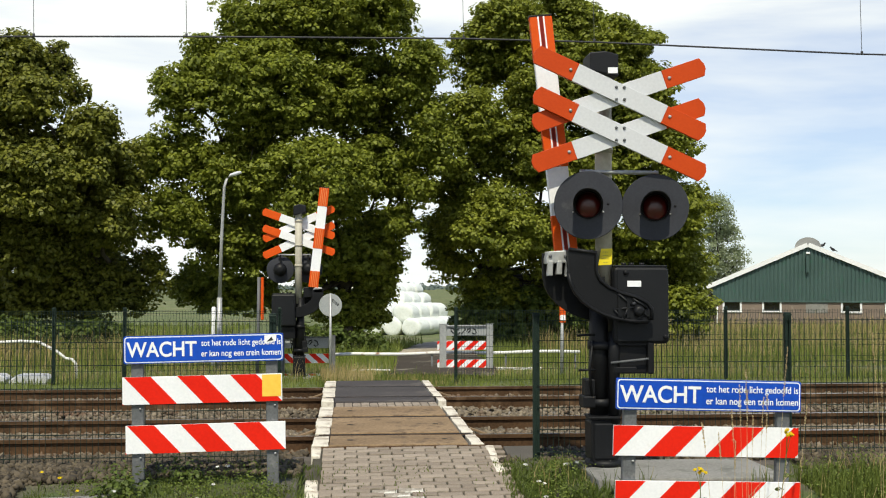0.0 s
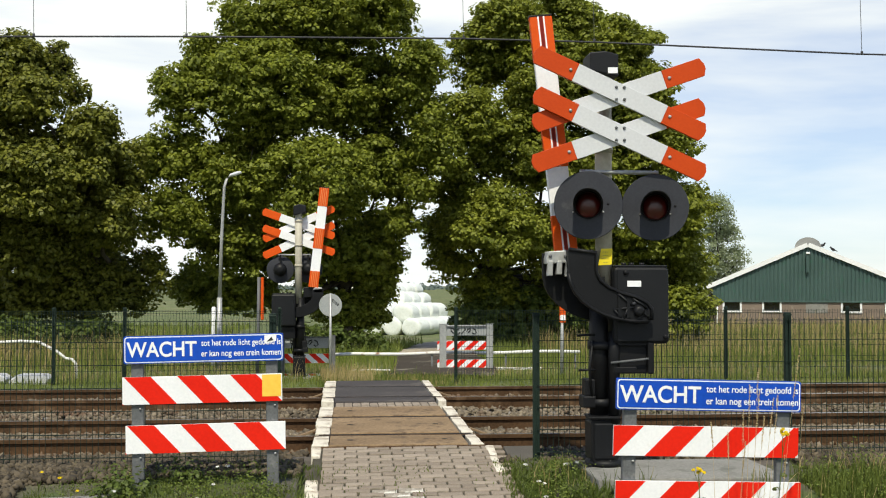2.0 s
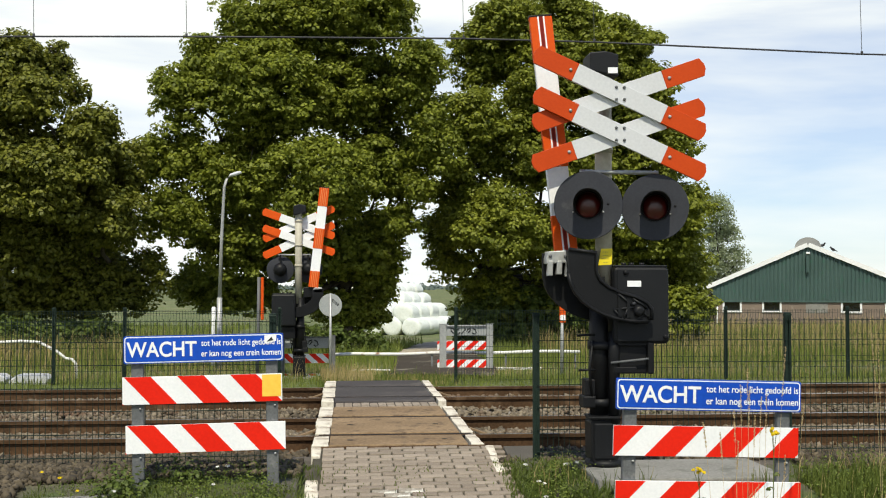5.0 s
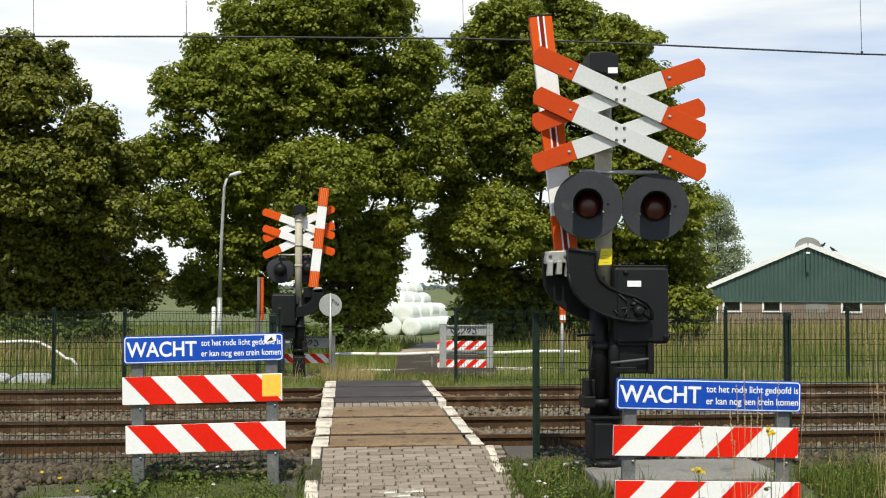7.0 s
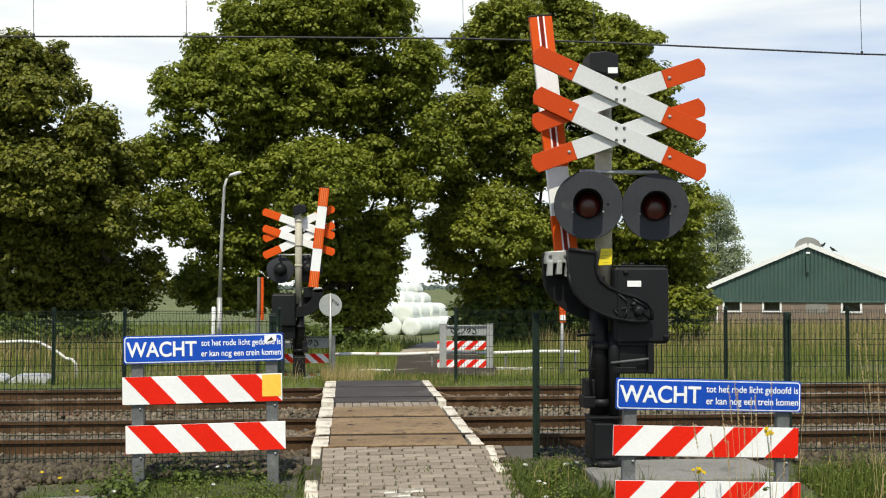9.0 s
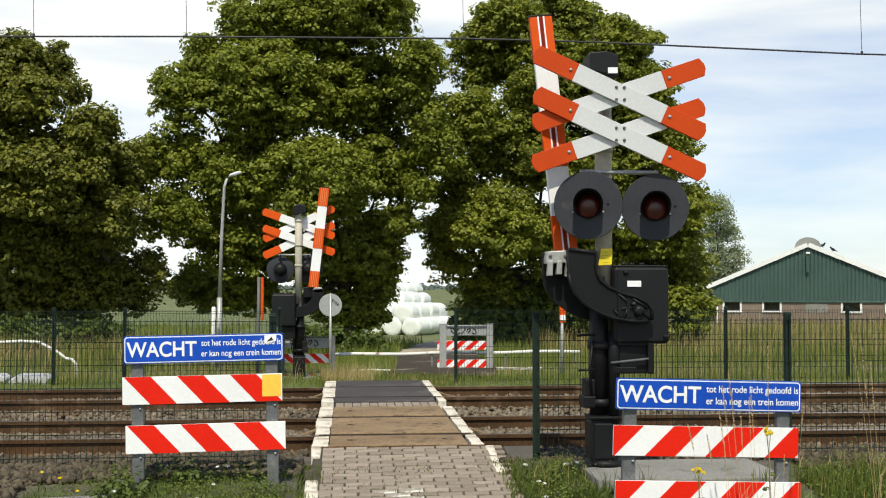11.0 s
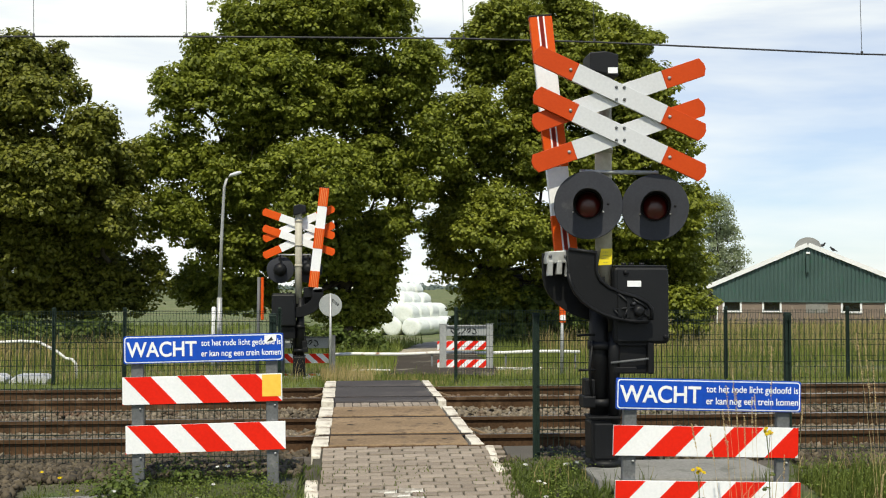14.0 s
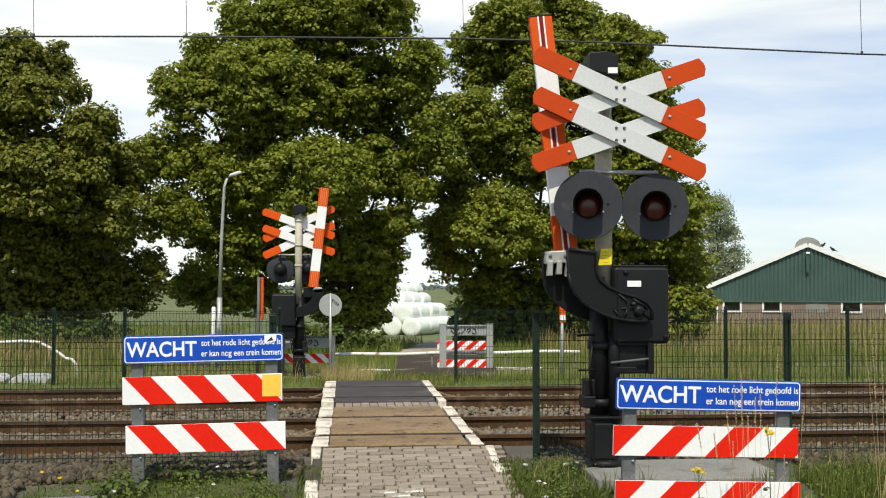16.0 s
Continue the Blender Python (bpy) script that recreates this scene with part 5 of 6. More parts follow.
    part("hinge_bracket", box((0.13, -0.10, 0.70), (0.18, 0.05, 0.05), 0.008), M_BLACK, t)
    part("hinge_bracket", box((0.20, -0.10, 0.895), (0.24, 0.04, 0.03), 0.006), M_BLACK, t)
    part("junction_box", box((-0.115, 0.01, 0.565), (0.09, 0.13, 0.13), 0.012), M_BLACK, t)
    part("base_flange", lathe([(0.15, -0.02), (0.15, 0.012), (0.12, 0.03), (0.10, 0.03)], 28), M_BLACK, t)
    return t


build_signal(pose(2.173, 9.13, 0.035) @ GROWN, "near crossing signal with orange-white double cross, unlit lamps and lifted arm", 0.074, -0.24, 0.100, M_GREYWHITE, M_PLANKEND, ((-0.004, 0.275), (0.645, 1.035), (1.475, 1.815)), -13)
build_signal(pose(-0.997, 22.4, -0.30, 0, 0, 180) @ GROWN, "crossing signal seen from behind beyond the tracks, arm lifted", 0.0, -0.12, 0.08, M_WHITE, M_ORANGE, ((-0.004, 0.29), (0.70, 1.07), (1.475, 1.815)), 0)
slab = tagged(part("foundation_slab", plate([(-0.68, -0.28), (0.70, -0.28), (0.70, 0.0), (-0.68, 0.0)], -0.42, 0.42, 0.012), M_CONCRETE), "worn grey concrete slab under the crossing signal", "foundation")
slab.matrix_basis = pose(2.72, 8.90, 0.012) @ GROWN
tagged(part("cable_cover", lathe([(0.13, -0.2), (0.13, 0.03), (0.10, 0.05), (0.05, 0.055)], 20), M_BLACK), "dark low cable cover beside the slab", "cable cover").matrix_basis = pose(1.98, 9.12, -0.02)
for x in (-1.43, -0.90):
    tagged(part("foundation_block", box((0, 0, 0), (0.47, 0.45, 0.34), 0.02), M_CONCRETE), "grey concrete block at the foot of the far signal", "foundation", "foundation blocks").matrix_basis = pose(x, 22.4, -0.50)


# ---- overhead line ----
def build_overhead():
    line = thing("overhead_line", pose(0, 15.65, 0), "thin dark overhead contact wire with droppers", "overhead wire")
    pts = [(-60, 0, 5.0), (-12, 0, 5.0), (-4.86, 0, 5.012), (-2.3, 0, 5.062), (1.67, 0, 5.112), (3.67, 0, 5.098), (4.52, 0, 5.075), (7.68, 0, 4.995), (12, 0, 4.98), (60, 0, 5.0)]
    part("contact_wire", tube(pts, 0.0135, 6), M_WIRE, line)
    part("carrier_wire", tube([(x, 0, 6.1 + 0.0002 * x * x) for x in range(-60, 61, 6)], 0.010, 6), M_WIRE, line)
    for x, z in ((-4.4, 5.02), (-2.29, 5.062), (1.67, 5.112), (3.6, 5.098), (7.68, 4.995)):
        part("dropper", tube([(x, 0, z), (x - 0.02, 0, 6.1)], 0.0045, 5), M_WIRE, line)
        part("dropper_clip", box((x, 0, z + 0.02), (0.03, 0.03, 0.05), 0.005), M_WIRE, line)


build_overhead()


# ---- things beyond the tracks ----
def build_street_lamp(x, y):
    t = thing("street_lamp", pose(x, y, -0.35), "pale grey street lamp with a short curved head", "street lamp")
    part("pole", tube([(0, 0, 0), (0, 0, 1.6)], 0.06, 16), M_GALV, t)
    part("mast", tube([(0, 0, 1.55), (0.04, 0, 3.0), (0.09, 0, 4.1), (0.14, 0, 4.28), (0.22, 0, 4.37), (0.30, 0, 4.38)], [0.042, 0.038, 0.032, 0.03, 0.028, 0.027], 14), M_GALV, t)
    bm = lathe([(0.03, 0), (0.075, 0.05), (0.085, 0.2), (0.06, 0.3), (0.02, 0.32)], 16)
    part("lamp_head", moved(bm, pose(0.20, 0, 4.36, 0, 72, 0) @ Matrix.Diagonal((0.55, 0.8, 0.9, 1))), M_GREYWHITE, t)


build_street_lamp(-2.88, 25.0)


def build_round_sign(x, y):
    t = thing("round_sign", pose(x, y, -0.25), "round grey sign back with scrawls on a thin pole", "traffic sign")
    part("pole", tube([(0, 0.02, -0.1), (0, 0.02, 1.62)], 0.024, 12), M_GALV, t)
    d = part("sign_disk", moved(lathe([(0.22, 0.0), (0.225, 0.008), (0.22, 0.016)], 36, "y"), pose(0, 0.045, 1.39)), M_BOARDBACK, t, "grey back of the round sign")
    for i in range(4):
        pts = [(0.04 + 0.035 * i + 0.02 * math.sin(a * 2 + i), 0.043, 1.48 - 0.025 * i + 0.03 * math.cos(a * 1.7 + i)) for a in range(5)]
        part("scrawl", tube(pts, 0.006, 5), M_SCRAWL, d)


build_round_sign(-0.33, 21.4)
post = tagged(part("short_post", lathe([(0.045, -1.3), (0.045, -0.02), (0.03, 0.0)], 14), M_VERGE), "short white post in the grass beside the street lamp", "post")
post.matrix_basis = pose(-2.96, 24.6, 1.05)


def build_marker(x, y, base, top, board, lean, label, paint, size, side):
    t = thing("marker_post", pose(x, y, base), label, "marker post", "marker posts")
    part("post", tube([(0, 0, -0.1), (lean, 0, top)], 0.035, 12), paint, t)
    b = part("marker_board", box((lean + side, -0.03, top - board / 2 - 0.01), (*size, board), 0.006), M_ORANGE, t, "orange board")
    if size[0] > 0.1:
        part("board_foot", box((lean + side, -0.036, top - board * 0.80), (size[0] * 0.9, size[1], board * 0.3), 0.004), M_WHITE, b, "white lower part of the board")


build_marker(-1.86, 23.0, -0.3, 2.0, 0.88, 0.02, "grey post with an orange board seen on edge", M_GREYPOST, (0.055, 0.13), 0.075)
build_marker(4.35, 22.0, -0.38, 1.56, 0.40, 0.02, "low grey post with an orange and white top", M_GALV, (0.125, 0.03), 0.0)


def build_pipe_rail():
    t = thing("pipe_railing", pose(0, 24.6, -0.105) @ Matrix.Diagonal((1.07, 1.0, 1.07, 1)), "low white pipe railing with flaking rusty paint", "railing")
    part("top_rail", tube([(-0.35 + 0.53 * i, 0, 0.075 + 0.0045 * i + 0.012 * math.sin(i * 1.7)) for i in range(11)], 0.034, 12), M_PIPE, t)
    part("lower_rail", tube([(0.1 + 0.45 * i, 0, -0.27 + 0.003 * i + 0.01 * math.sin(i * 2.1)) for i in range(10)], 0.032, 12), M_PIPE, t)
    for x in (-0.3, 1.78, 3.35, 4.85):
        part("post", tube([(x, 0.03, -0.6), (x, 0.03, 0.06)], 0.022, 10), M_GREYPOST, t, "thin grey post")


build_pipe_rail()


def build_bales():
    """A stepped stack of wrapped round bales, lying with their ends towards the lane."""
    prof = [(0.30, -0.62), (0.52, -0.61), (0.585, -0.56), (0.61, -0.46), (0.615, -0.2), (0.60, 0.0), (0.615, 0.2), (0.61, 0.46), (0.585, 0.56), (0.52, 0.61), (0.30, 0.62)]
    bm = lathe(prof, 28)
    for v in bm.verts:
        k = 1 + 0.035 * noise.noise(v.co * 2.3) + 0.012 * noise.noise(v.co * 8)
        v.co = Vector((v.co.x * k, v.co.y * k, v.co.z * (1 + 0.03 * noise.noise(v.co * 1.5))))
    moved(bm, pose(0, 0, 0, 0, 90, 0))
    moved(bm, Matrix.Diagonal((1, 0.97, 0.97, 1)))
    me_ob = part("round_bale", bm, M_WRAP, None, smooth=True)
    tagged(me_ob, "round silage bale wrapped in glossy white film", "bale", "stack of wrapped bales")
    first = True
    rnd = random.Random(6)
    yaw = 61.0
    ax = Vector((math.cos(radians(yaw)), math.sin(radians(yaw)), 0))     # along the bales' axes
    ac = Vector((-math.sin(radians(yaw)), math.cos(radians(yaw)), 0))    # across them
    for start, rows, deep in (((3.60, 58.0, -0.70), 4, 4), ((3.16, 58.4, 0.03), 3, 4), ((2.90, 61.2, 0.62), 3, 3), ((2.75, 64.5, 1.14), 3, 3)):
        for r in range(rows):
            for d in range(deep):
                p = Vector(start) + ac * 1.17 * r + ax * 1.25 * d
                m = Matrix.Translation(p) @ pose(rnd.uniform(-0.05, 0.05), rnd.uniform(-0.05, 0.05), rnd.uniform(-0.02, 0.02), 0, 0, yaw + rnd.uniform(-4, 4)) @ Matrix.Diagonal((1, 1, 0.84, 1)) @ pose(0, 0, 0, rnd.uniform(0, 360))
                if first:
                    me_ob.matrix_basis, first = m, False
                else:
                    o = copy_thing(me_ob, m)
                    o.matrix_basis = m


build_bales()


def build_barn():
    x0, x1, xm, y, yb = -5.85, 5.85, 0.0, 0.0, 24.0
    eave, apex, green, base = 1.28, 3.80, 0.60, -1.2
    b = thing("barn", pose(26.54, 61.0, 0, 0, 0, -22.5), "low barn with green corrugated gable, brick wall and white fascia", "barn")
    # brick wall with openings left for the windows
    wins = [(-4.82, -3.72), (-2.58, -1.48), (1.75, 2.9), (4.1, 5.1)]
    edges = [x0 + 0.62] + [v for w in wins for v in w] + [x1 - 0.62]
    for i in range(0, len(edges) - 1, 2):
        part("wall_panel", box(((edges[i] + edges[i + 1]) / 2, y + 0.15, (green + base) / 2), (edges[i + 1] - edges[i], 0.3, green - base)), M_BARNBRICK, b, "brown brick wall")
    for a, c in wins:
        part("wall_panel", box(((a + c) / 2, y + 0.15, (-0.06 + base) / 2), (c - a, 0.3, -0.06 - base)), M_BARNBRICK, b, "brown brick wall")
        w = part("window", box(((a + c) / 2, y + 0.18, 0.27), (c - a - 0.02, 0.02, 0.66)), M_DARKGLASS, b, "dark barn window with white frame")
        for fx in (a + 0.06, c - 0.06):
            part("window_frame", box((fx, y - 0.005, 0.27), (0.11, 0.06, 0.64), 0.008), M_VERGE, w)
        part("window_sill", box(((a + c) / 2, y - 0.02, -0.02), (c - a, 0.10, 0.10), 0.008), M_VERGE, w)
    part("light_panel", box((0.45, y - 0.008, 0.22), (1.2, 0.02, 0.6)), M_CONCRETE, b, "pale grey patch of wall")
    part("downpipe", tube([(-5.12, y - 0.05, base), (-5.12, y - 0.05, 0.6)], 0.045, 8), M_VERGE, b)
    # ribbed gable
    bm = bmesh.new()
    pitch = 0.22
    k = int((x1 - x0 - 0.8) / pitch)
    top = lambda x: eave + (apex - eave) * (1 - abs(x - xm) / (xm - x0)) if x < xm else eave + (apex - eave) * (1 - abs(x - xm) / (x1 - xm))
    prev = None
    for i in range(k):
        for dx, dy in ((0.0, 0.0), (0.12, 0.0), (0.145, 0.035), (0.195, 0.035)):
            x = x0 + 0.5 + i * pitch + dx
            if x > x1 - 0.45:
                break
            cur = (bm.verts.new((x, y - 0.05 + dy, green)), bm.verts.new((x, y - 0.05 + dy, max(green + 0.02, top(x)))))
            if prev:
                bm.faces.new((prev[0], cur[0], cur[1], prev[1]))
            prev = cur
    bmesh.ops.recalc_face_normals(bm, faces=bm.faces)
    part("gable_cladding", bm, M_CLAD, b, "dark green corrugated gable cladding")
    part("cladding_trim", box(((x0 + x1) / 2, y - 0.03, green - 0.03), (x1 - x0 - 0.95, 0.12, 0.08), 0.01), M_CLAD, b)
    # roof and fascia boards
    for s, xa in ((-1, x0 - 0.15), (1, x1 + 0.15)):
        d = Vector((xa - xm, 0, eave - 0.06 - apex))
        n = Vector((0.36 * s, 0, 0.93))
        pts = [Vector((xm, 0, apex)), Vector((xm, 0, apex)) + d]
        bm = bmesh.new()
        vs = []
        for yy in (y - 0.13, yb):
            vs += [bm.verts.new((p.x + o * n.x, yy, p.z + o * n.z)) for p in pts for o in (0.0, 0.10)]
        for q in ((0, 1, 3, 2), (4, 6, 7, 5), (0, 4, 5, 1), (2, 3, 7, 6), (1, 5, 7, 3), (0, 2, 6, 4)):
            bm.faces.new([vs[i] for i in q])
        bmesh.ops.recalc_face_normals(bm, faces=bm.faces)
        part("roof", bm, M_ROOF, b, "grey corrugated roof slope")
        bm = bmesh.new()
        vs = []
        for yy in (y - 0.19, y - 0.135):
            vs += [bm.verts.new((p.x + o * n.x, yy, p.z + o * n.z)) for p in pts for o in (-0.06, 0.19)]
        for q in ((0, 1, 3, 2), (4, 6, 7, 5), (0, 4, 5, 1), (2, 3, 7, 6), (1, 5, 7, 3), (0, 2, 6, 4)):
            bm.faces.new([vs[i] for i in q])
        bmesh.ops.recalc_face_normals(bm, faces=bm.faces)
        part("fascia", bm, M_VERGE, b, "white painted fascia board")
    for xw in (x0 + 0.65, x1 - 0.65):
        part("side_wall", box((xw, (y + yb) / 2 + 0.2, (eave + base) / 2), (0.3, yb - y - 0.5, eave - base)), M_BARNBRICK, b)
    part("back_wall", box((xm, yb - 0.15, (eave + base) / 2), (x1 - x0 - 1.7, 0.3, eave - base)), M_BARNBRICK, b)
    # ridge vent, gable lamp and a box added for the dark shadow streak below
    bm = bmesh.new()
    arc = [(xm + 0.72 * math.cos(a), apex - 0.06 + 0.56 * math.sin(a)) for a in [math.pi * i / 14 for i in range(15)]]
    add_plate(bm, arc, y - 0.15, yb - 0.3)
    part("ridge_vent", bm, M_ROOF, b, "grey rounded ridge vent")
    part("gable_lamp", box((xm, y - 0.2, apex - 0.42), (0.22, 0.2, 0.12), 0.02), M_VERGE, b)
    part("shadow_streak", box((xm - 0.03, y - 0.16, apex - 1.05), (0.16, 0.14, 1.0), 0.02), M_CLAD, b)


build_barn()


def build_bird(x, y, z, yaw):
    t = thing("bird", pose(x, y, z, 0, 0, yaw), "black crow sitting on the barn roof", "bird", "crows on the roof")
    part("body", moved(lathe([(0.01, -0.2), (0.06, -0.12), (0.085, 0.0), (0.07, 0.1), (0.03, 0.17)], 12), pose(0, 0, 0.16, 0, 65, 0)), M_BIRD, t)
    part("head", moved(lathe([(0.01, -0.05), (0.045, -0.02), (0.05, 0.01), (0.03, 0.045), (0.005, 0.06)], 10), pose(0.17, 0, 0.27)), M_BIRD, t)
    part("beak", moved(lathe([(0.018, 0), (0.002, 0.07)], 6), pose(0.21, 0, 0.27, 0, 95, 0)), M_BIRD, t)
    part("tail", moved(box((0, 0, 0), (0.2, 0.07, 0.02), 0.004), pose(-0.24, 0, 0.08, 0, -25, 0)), M_BIRD, t)
    for s in (-0.03, 0.03):
        part("leg", tube([(0.02, s, 0.12), (0.03, s, -0.02)], 0.008, 5), M_BIRD, t)


build_bird(27.42, 61.0, 3.68, 20)
build_bird(27.95, 60.8, 3.44, 200)


# ---- white hoop and trough in the meadow ----
def build_hoop():
    t = thing("hoop_rail", pose(0, 22.6, 0), "bent white pipe hoop standing in the grass", "railing")
    pts = [(-9.6, 0, -0.5), (-9.0, 0, 0.0), (-8.2, 0, 0.27), (-7.5, 0, 0.36), (-6.94, 0, 0.387), (-6.5, 0, 0.407), (-6.17, 0, 0.383), (-5.83, 0, 0.20), (-5.66, 0, 0.063), (-5.52, 0, 0.03), (-5.45, 0, -0.05), (-5.43, 0, -0.45)]
    part("pipe", tube(pts, 0.03, 10), M_PIPE, t)
    part("leg", tube([(-7.6, 0, -0.5), (-7.6, 0, 0.35)], 0.025, 8), M_PIPE, t)


build_hoop()


def build_trough(x, y, w, label):
    t = thing("trough", pose(x, y, -0.26), label, "trough", "white troughs")
    bm = plate([(-w / 2, 0.0), (w / 2, 0.0), (w / 2 + 0.05, 0.12), (w / 2 - 0.06, 0.19), (-w / 2 + 0.12, 0.19), (-w / 2 - 0.02, 0.08)], -0.2, 0.2, 0.025)
    part("shell", bm, M_GREYWHITE, t)
    part("skid", box((0.05, 0, -0.02), (w * 0.85, 0.3, 0.05), 0.01), M_RAILSIDE, t, "rusty brown skid")


build_trough(-5.68, 20.3, 0.64, "upturned white plastic trough in the grass")
build_trough(-6.28, 20.4, 0.3, "small upturned white trough in the grass")


# ---- far distance ----
def build_woods():
    rng = np.random.default_rng(40)
    k = 900
    x = rng.uniform(-420, 520, k)
    y = rng.uniform(560, 800, k)
    tall = np.array([1.6 + 3.0 * max(0, noise.noise((a * 0.012, 0.3, 0))) for a in x])
    c = np.stack([x, y, -1.1 + tall * rng.uniform(0.2, 1.0, k)], 1)
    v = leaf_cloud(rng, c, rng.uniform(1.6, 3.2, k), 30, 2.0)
    tagged(raw_mesh("distant_woods", v, np.arange(len(v)).reshape(-1, 4), M_HAZED_WOODS), "line of distant trees on the horizon, haze painted into the leaf colour", "woods", kind="stuff")


build_woods()


# ---- swaying plants before the barrier ----
SWAYING = []


def grass_stalk(x, y, z0, tall, lean, head, label, amp, drift, phase):
    t = thing("grass_stalk", pose(x, y, z0), label, "grass stalk", "seeding grass stalks")
    pts = [(lean * tall * (i / 7) ** 2, 0.0, tall * i / 7) for i in range(8)]
    part("stem", tube(pts, [0.0019 - 0.0013 * i / 7 for i in range(8)], 5), M_STALK, t)
    rng = np.random.default_rng(int(phase * 100) + 3)
    k = 70
    u = rng.uniform(0, 1, k)
    c = np.stack([lean * tall * (1 - head * (1 - u)) ** 2, np.zeros(k), tall * (1 - head * (1 - u))], 1) + rng.normal(scale=0.0022, size=(k, 3))
    v = leaf_cloud(rng, c, np.full(k, 0.0025), 3, 0.0075)
    tagged(raw_mesh("seed_head", v, np.arange(len(v)).reshape(-1, 4), M_STALK, t), kind="stuff")
    if tall > 0.6:
        bm = bmesh.new()
        add_tube(bm, [(lean * tall * 0.06, 0, tall * 0.25), (0.05, 0.01, tall * 0.42), (0.11, 0.02, tall * 0.46)], [0.002, 0.0025, 0.0006], 4)
        part("leaf_blade", bm, M_STALK, t)
    SWAYING.append((t, (x, y, z0), amp, drift, phase))


def ragwort(x, y, z0, tall, label, amp, drift, phase):
    t = thing("yellow_flower", pose(x, y, z0), label, "flower", "ragwort flowers")
    rng = np.random.default_rng(int(phase * 100) + 9)
    part("stem", tube([(0, 0, 0), (0.006, 0, tall * 0.5), (0, 0, tall * 0.86)], [0.004, 0.0035, 0.003], 6), M_GRASS, t)
    for i in range(5):
        a, r = math.tau * i / 5 + phase, 0.010 + 0.012 * (i % 2)
        tip = (r * 1.7 * math.cos(a), r * math.sin(a), tall * (0.97 + 0.03 * (i % 3) / 2))
        part("branch", tube([(0, 0, tall * 0.82), (tip[0] * 0.6, tip[1] * 0.6, tall * 0.92), tip], 0.0016, 5), M_GRASS, t)
        c = np.array([tip] * 3) + rng.normal(scale=0.004, size=(3, 3))
        v = leaf_cloud(rng, c, np.full(3, 0.011), 14, 0.013, 0.1)
        tagged(raw_mesh("bloom", v, np.arange(len(v)).reshape(-1, 4), M_PETAL, t), kind="stuff")
    for i in range(6):
        zz = tall * (0.2 + 0.1 * i)
        c = np.array([(0.02 * math.cos(2.4 * i), 0.02 * math.sin(2.4 * i), zz)])
        v = leaf_cloud(rng, c, np.full(1, 0.022), 10, 0.024, 0.1)
        tagged(raw_mesh("leaf_tuft", v, np.arange(len(v)).reshape(-1, 4), M_GRASS, t), kind="stuff")
    SWAYING.append((t, (x, y, z0), amp, drift, phase))


def small_flowers(seed, count, region, mat, label, category):
    rng = np.random.default_rng(seed)
    c = np.stack([rng.uniform(region[0], region[1], count), rng.uniform(region[2], region[3], count), np.zeros(count)], 1)
    c[:, 2] = [ground_z(a, b) + 0.09 for a, b, _ in c]
    v = leaf_cloud(rng, c, np.full(count, 0.016), 16, 0.018, 0.0, 0.3)
    tagged(raw_mesh("small_flowers", v, np.arange(len(v)).reshape(-1, 4), mat), label, category, kind="stuff")


small_flowers(51, 7, (1.4, 1.95, 8.1, 9.4), M_PETALW, "tiny white clover flowers in the verge", "flowers")
small_flowers(52, 5, (-1.8, -0.5, 8.4, 9.4), M_PETALW, "tiny white flowers in the verge", "flowers")
small_flowers(53, 3, (-2.5, -1.9, 8.6, 9.3), M_PETAL, "tiny yellow flowers in the verge", "flowers")
build_shrub((-1.78, 8.75, -0.14), [(0, 0, 0.06, 0.16, 0.12, 0.07), (0.12, -0.05, 0.04, 0.10, 0.1, 0.05)], 60, 14, 0.04, M_SHADED_SHRUB, "low leafy weed at the barrier's foot", 35)
build_shrub((-1.35, 9.15, -0.10), [(0, 0, 0.08, 0.14, 0.12, 0.09), (0.1, 0.05, 0.05, 0.12, 0.1, 0.06)], 40, 12, 0.035, M_SHADED_SHRUB, "dark weedy tuft behind the barrier", 36)
for x, y, size, seed in ((3.85, 8.5, 1.0, 61), (4.3, 8.75, 1.3, 62), (4.75, 8.4, 1.4, 63), (4.1, 8.1, 1.2, 64), (1.62, 8.35, 0.8, 65), (1.75, 8.95, 0.7, 66), (-0.75, 8.75, 0.8, 68), (-1.2, 8.6, 0.7, 69)):
    build_shrub((x, y, ground_z(x, y)), [(0, 0, 0.10 * size, 0.13 * size, 0.12 * size, 0.12 * size), (0.1 * size, 0.03, 0.06 * size, 0.11 * size, 0.1 * size, 0.07 * size)], 46, 20, 0.017, M_WEED, "leafy green weed in the verge", seed)


def leafy_cover(seed, count, region, tall, leaf, mat, label, patch, keep_off=None):
    """Low broad-leaved weeds in loose patches, one mesh."""
    rng = np.random.default_rng(seed)
    x, y = rng.uniform(region[0], region[1], count), rng.uniform(region[2], region[3], count)
    g = np.array([noise.noise((a * patch, b * patch, seed * 1.3)) for a, b in zip(x, y)])
    k = g > rng.uniform(-0.2, 0.4, count)
    if keep_off:
        k &= np.array([not keep_off(a, b) for a, b in zip(x, y)])
    x, y = x[k], y[k]
    z = np.array([ground_z(a, b) for a, b in zip(x, y)]) + rng.uniform(0.0, tall, len(x))
    v = leaf_cloud(rng, np.stack([x, y, z], 1), rng.uniform(0.02, 0.06, len(x)), 9, leaf, 0.1, 0.7)
    tagged(raw_mesh("low_weeds", v, np.arange(len(v)).reshape(-1, 4), mat), label, "weeds", kind="stuff")


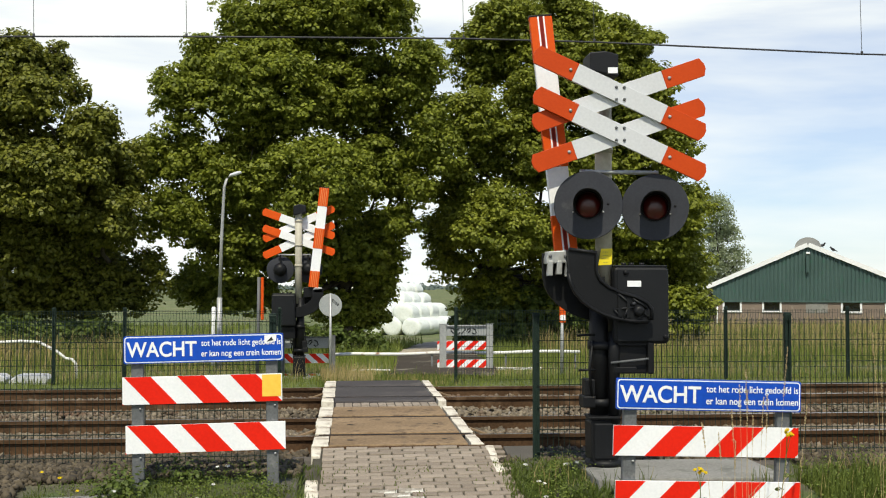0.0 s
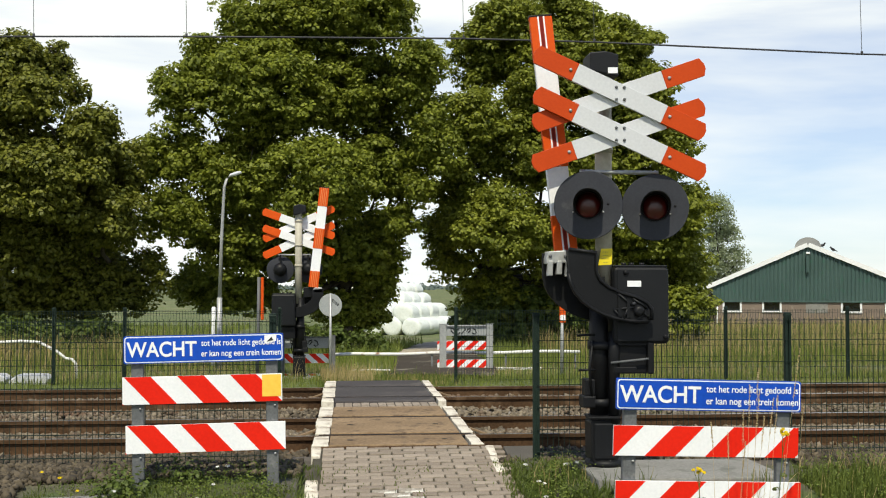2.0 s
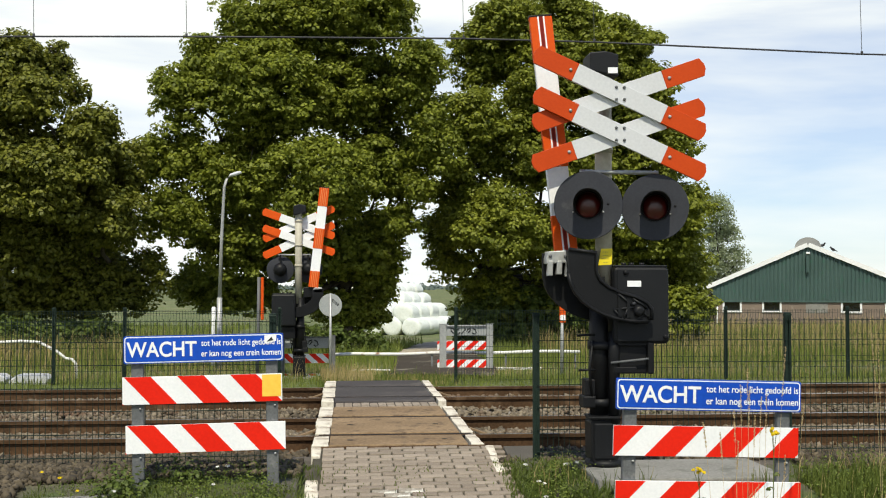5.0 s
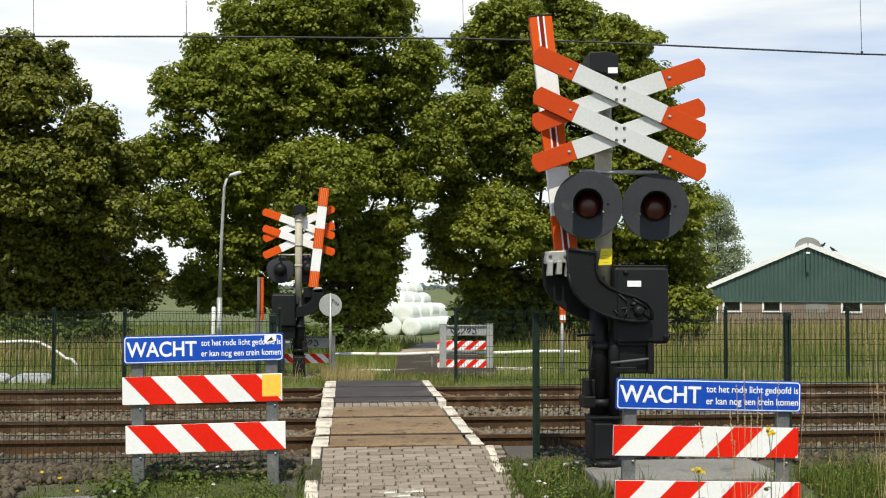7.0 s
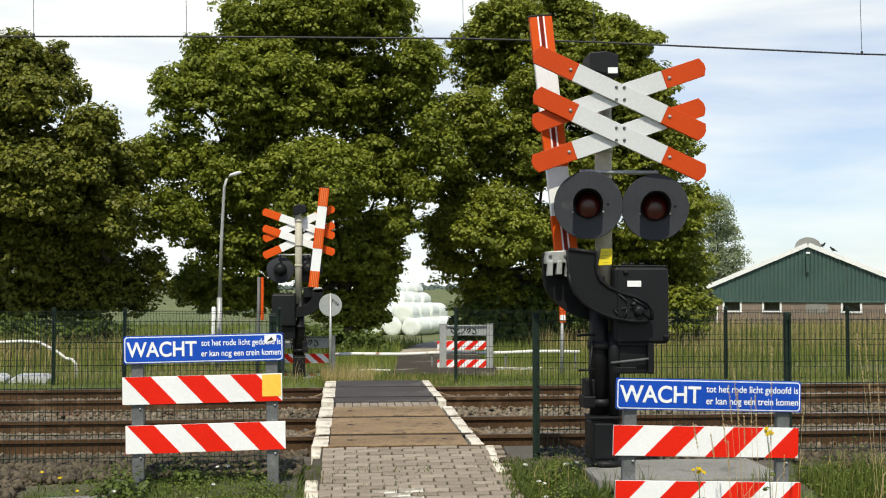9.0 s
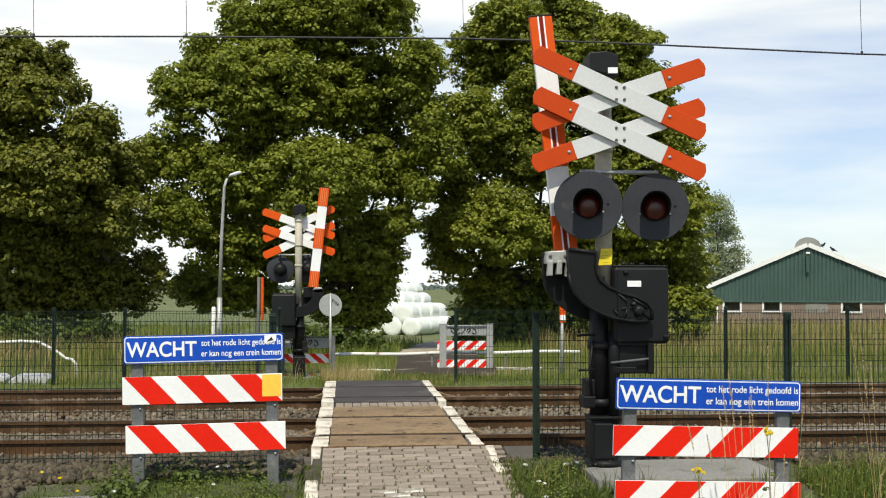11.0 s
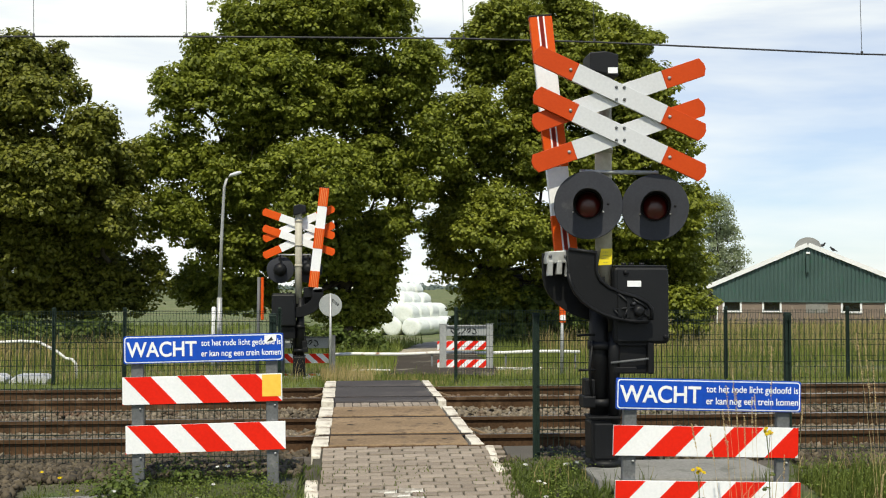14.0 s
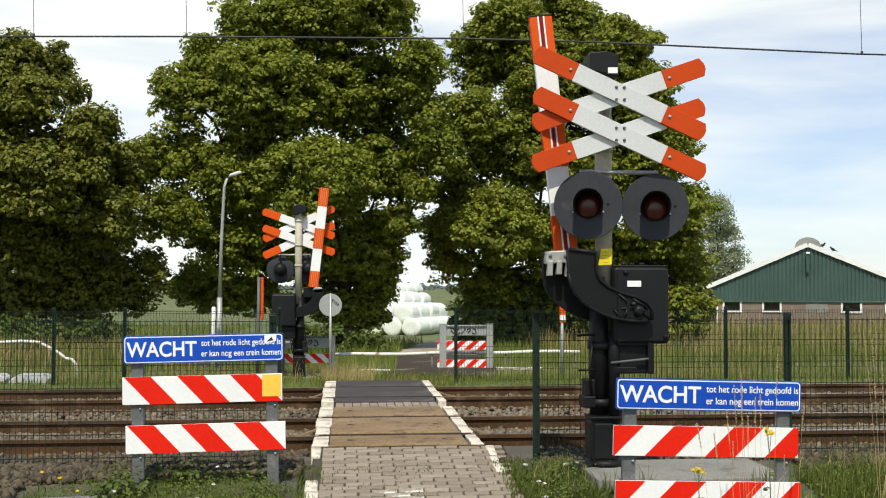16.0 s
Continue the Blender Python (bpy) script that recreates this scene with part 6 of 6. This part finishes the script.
leafy_cover(71, 2200, (-2.5, -0.36, 8.2, 9.7), 0.06, 0.013, M_WEED, "low broad-leaved weeds beside the brick path", 1.9)
leafy_cover(72, 1000, (1.42, 2.4, 7.9, 9.7), 0.03, 0.012, M_WEED, "low broad-leaved weeds beside the signal's slab", 1.9, lambda x, y: x > 1.95 and y > 8.42)
leafy_cover(73, 900, (3.6, 5.4, 7.6, 9.0), 0.12, 0.018, M_WEED, "broad-leaved weeds at the edge of the ballast", 1.2)
leafy_cover(74, 500, (-4.4, -0.5, 9.6, 10.5), 0.04, 0.014, M_WEED, "small weeds scattered in the ballast", 1.4)
blades("joint_moss", 75, 900, (-0.2, 1.28, 7.6, 9.9), (0.02, 0.035), (0.006, 0.012), M_GRASS, "tufts of moss and grass in the paving joints", 2.6)
kerb = tagged(part("kerb_stone", box((0, 0, 0), (0.75, 0.14, 0.14), 0.012), M_CONCRETE), "grey concrete kerb stone at the edge of the ballast", "kerb stone")
kerb.matrix_basis = pose(-2.22, 8.70, -0.185, 0, -1, 4)

LEAN = [(0, -0.7), (0.2, -0.3), (0.4, 3.2), (0.6, 2.2), (0.8, 4.5), (1.2, 3.8), (1.6, 2.5), (2.4, 3.7), (3.0, 2.9), (4.0, 0.4), (6.5, -0.6), (7.0, -1.3), (8.0, -2.8), (9.0, -4.0), (11.5, -5.9), (12.0, -7.4), (13.0, -5.3), (14.5, -3.8), (16.0, -2.2)]
RIGHT = [(s, 0.8 * a + (2.0 if s < 3 else 0.6)) for s, a in LEAN]
BLOOM = [(0, 8.2), (0.4, 7.0), (0.8, 5.7), (1.2, 4.8), (2.0, 6.8), (3.0, 3.2), (4.0, 3.2), (6.5, 1.4), (7.0, 0.7), (9.0, 0.0), (16.0, 0.0)]
STILL = [(0, 1.0), (1.0, 0.2), (16.0, 0.0)]
for x, y, z0, tall, lean, head, amp, drift, phase in (
        (2.666, 7.10, -0.42, 1.40, 0.00, 0.16, 0.2, LEAN, 0.3),
        (2.645, 7.15, -0.42, 1.28, -0.01, 0.20, 0.3, LEAN, 1.1),
        (2.631, 7.05, -0.42, 1.26, 0.02, 0.20, 0.4, LEAN, 2.0),
        (2.681, 7.10, -0.42, 1.08, 0.03, 0.20, 0.4, LEAN, 2.7),
        (2.596, 7.12, -0.42, 1.12, -0.02, 0.20, 0.4, LEAN, 3.1),
        (2.758, 7.20, -0.42, 1.20, 0.02, 0.22, 0.4, RIGHT, 3.3),
        (2.844, 7.10, -0.42, 1.54, 0.04, 0.22, 0.3, RIGHT, 4.1),
        (2.720, 7.00, -0.42, 1.23, 0.01, 0.20, 0.4, RIGHT, 4.6),
        (3.530, 7.00, -0.42, 1.63, -0.05, 0.20, 0.4, RIGHT, 4.9),
        (3.588, 7.10, -0.42, 1.59, -0.02, 0.25, 0.4, RIGHT, 5.6),
        (3.594, 7.05, -0.42, 1.44, 0.00, 0.22, 0.5, RIGHT, 0.9),
        (3.076, 7.30, -0.42, 1.13, 0.05, 0.12, 0.2, STILL, 0.8),
        (2.419, 7.10, -0.42, 1.04, -0.06, 0.16, 0.3, LEAN, 1.6),
        (2.543, 7.20, -0.42, 0.96, -0.04, 0.20, 0.3, LEAN, 2.3),
        (2.529, 7.00, -0.42, 0.93, 0.03, 0.20, 0.4, LEAN, 5.1),
        (2.935, 7.20, -0.42, 0.80, 0.02, 0.20, 0.3, STILL, 4.4)):
    grass_stalk(x, y, z0, tall, lean, head, "dry straw-coloured seeding grass stalk before the barrier", amp, drift, phase)
ragwort(2.825, 7.15, -0.42, 0.98, "tall yellow ragwort flower before the striped board", 0.25, BLOOM, 0.5)
ragwort(2.405, 7.35, -0.40, 0.67, "short yellow ragwort flower before the concrete slab", 0.2, STILL, 1.9)


def sway_rows(place, amp, drift, phase):
    """Rows for a plant that sways about its root: quick gusts on top of a slow change of lean."""
    rows = []
    for i in range(65):
        s = 0.25 * i
        k = np.interp(s, [q[0] for q in drift], [q[1] for q in drift])
        side = k + amp * (0.6 * math.sin(2.1 * s + phase) + 0.4 * math.sin(4.7 * s + 2 * phase))
        fore = amp * 0.5 * math.sin(1.6 * s + 1.3 * phase)
        rows.append((s, pose(*place, fore, side, 0)))
    return rows


def motions():
    for t, place, amp, drift, phase in SWAYING:
        walk(t, sway_rows(place, amp, drift, phase))


motions()
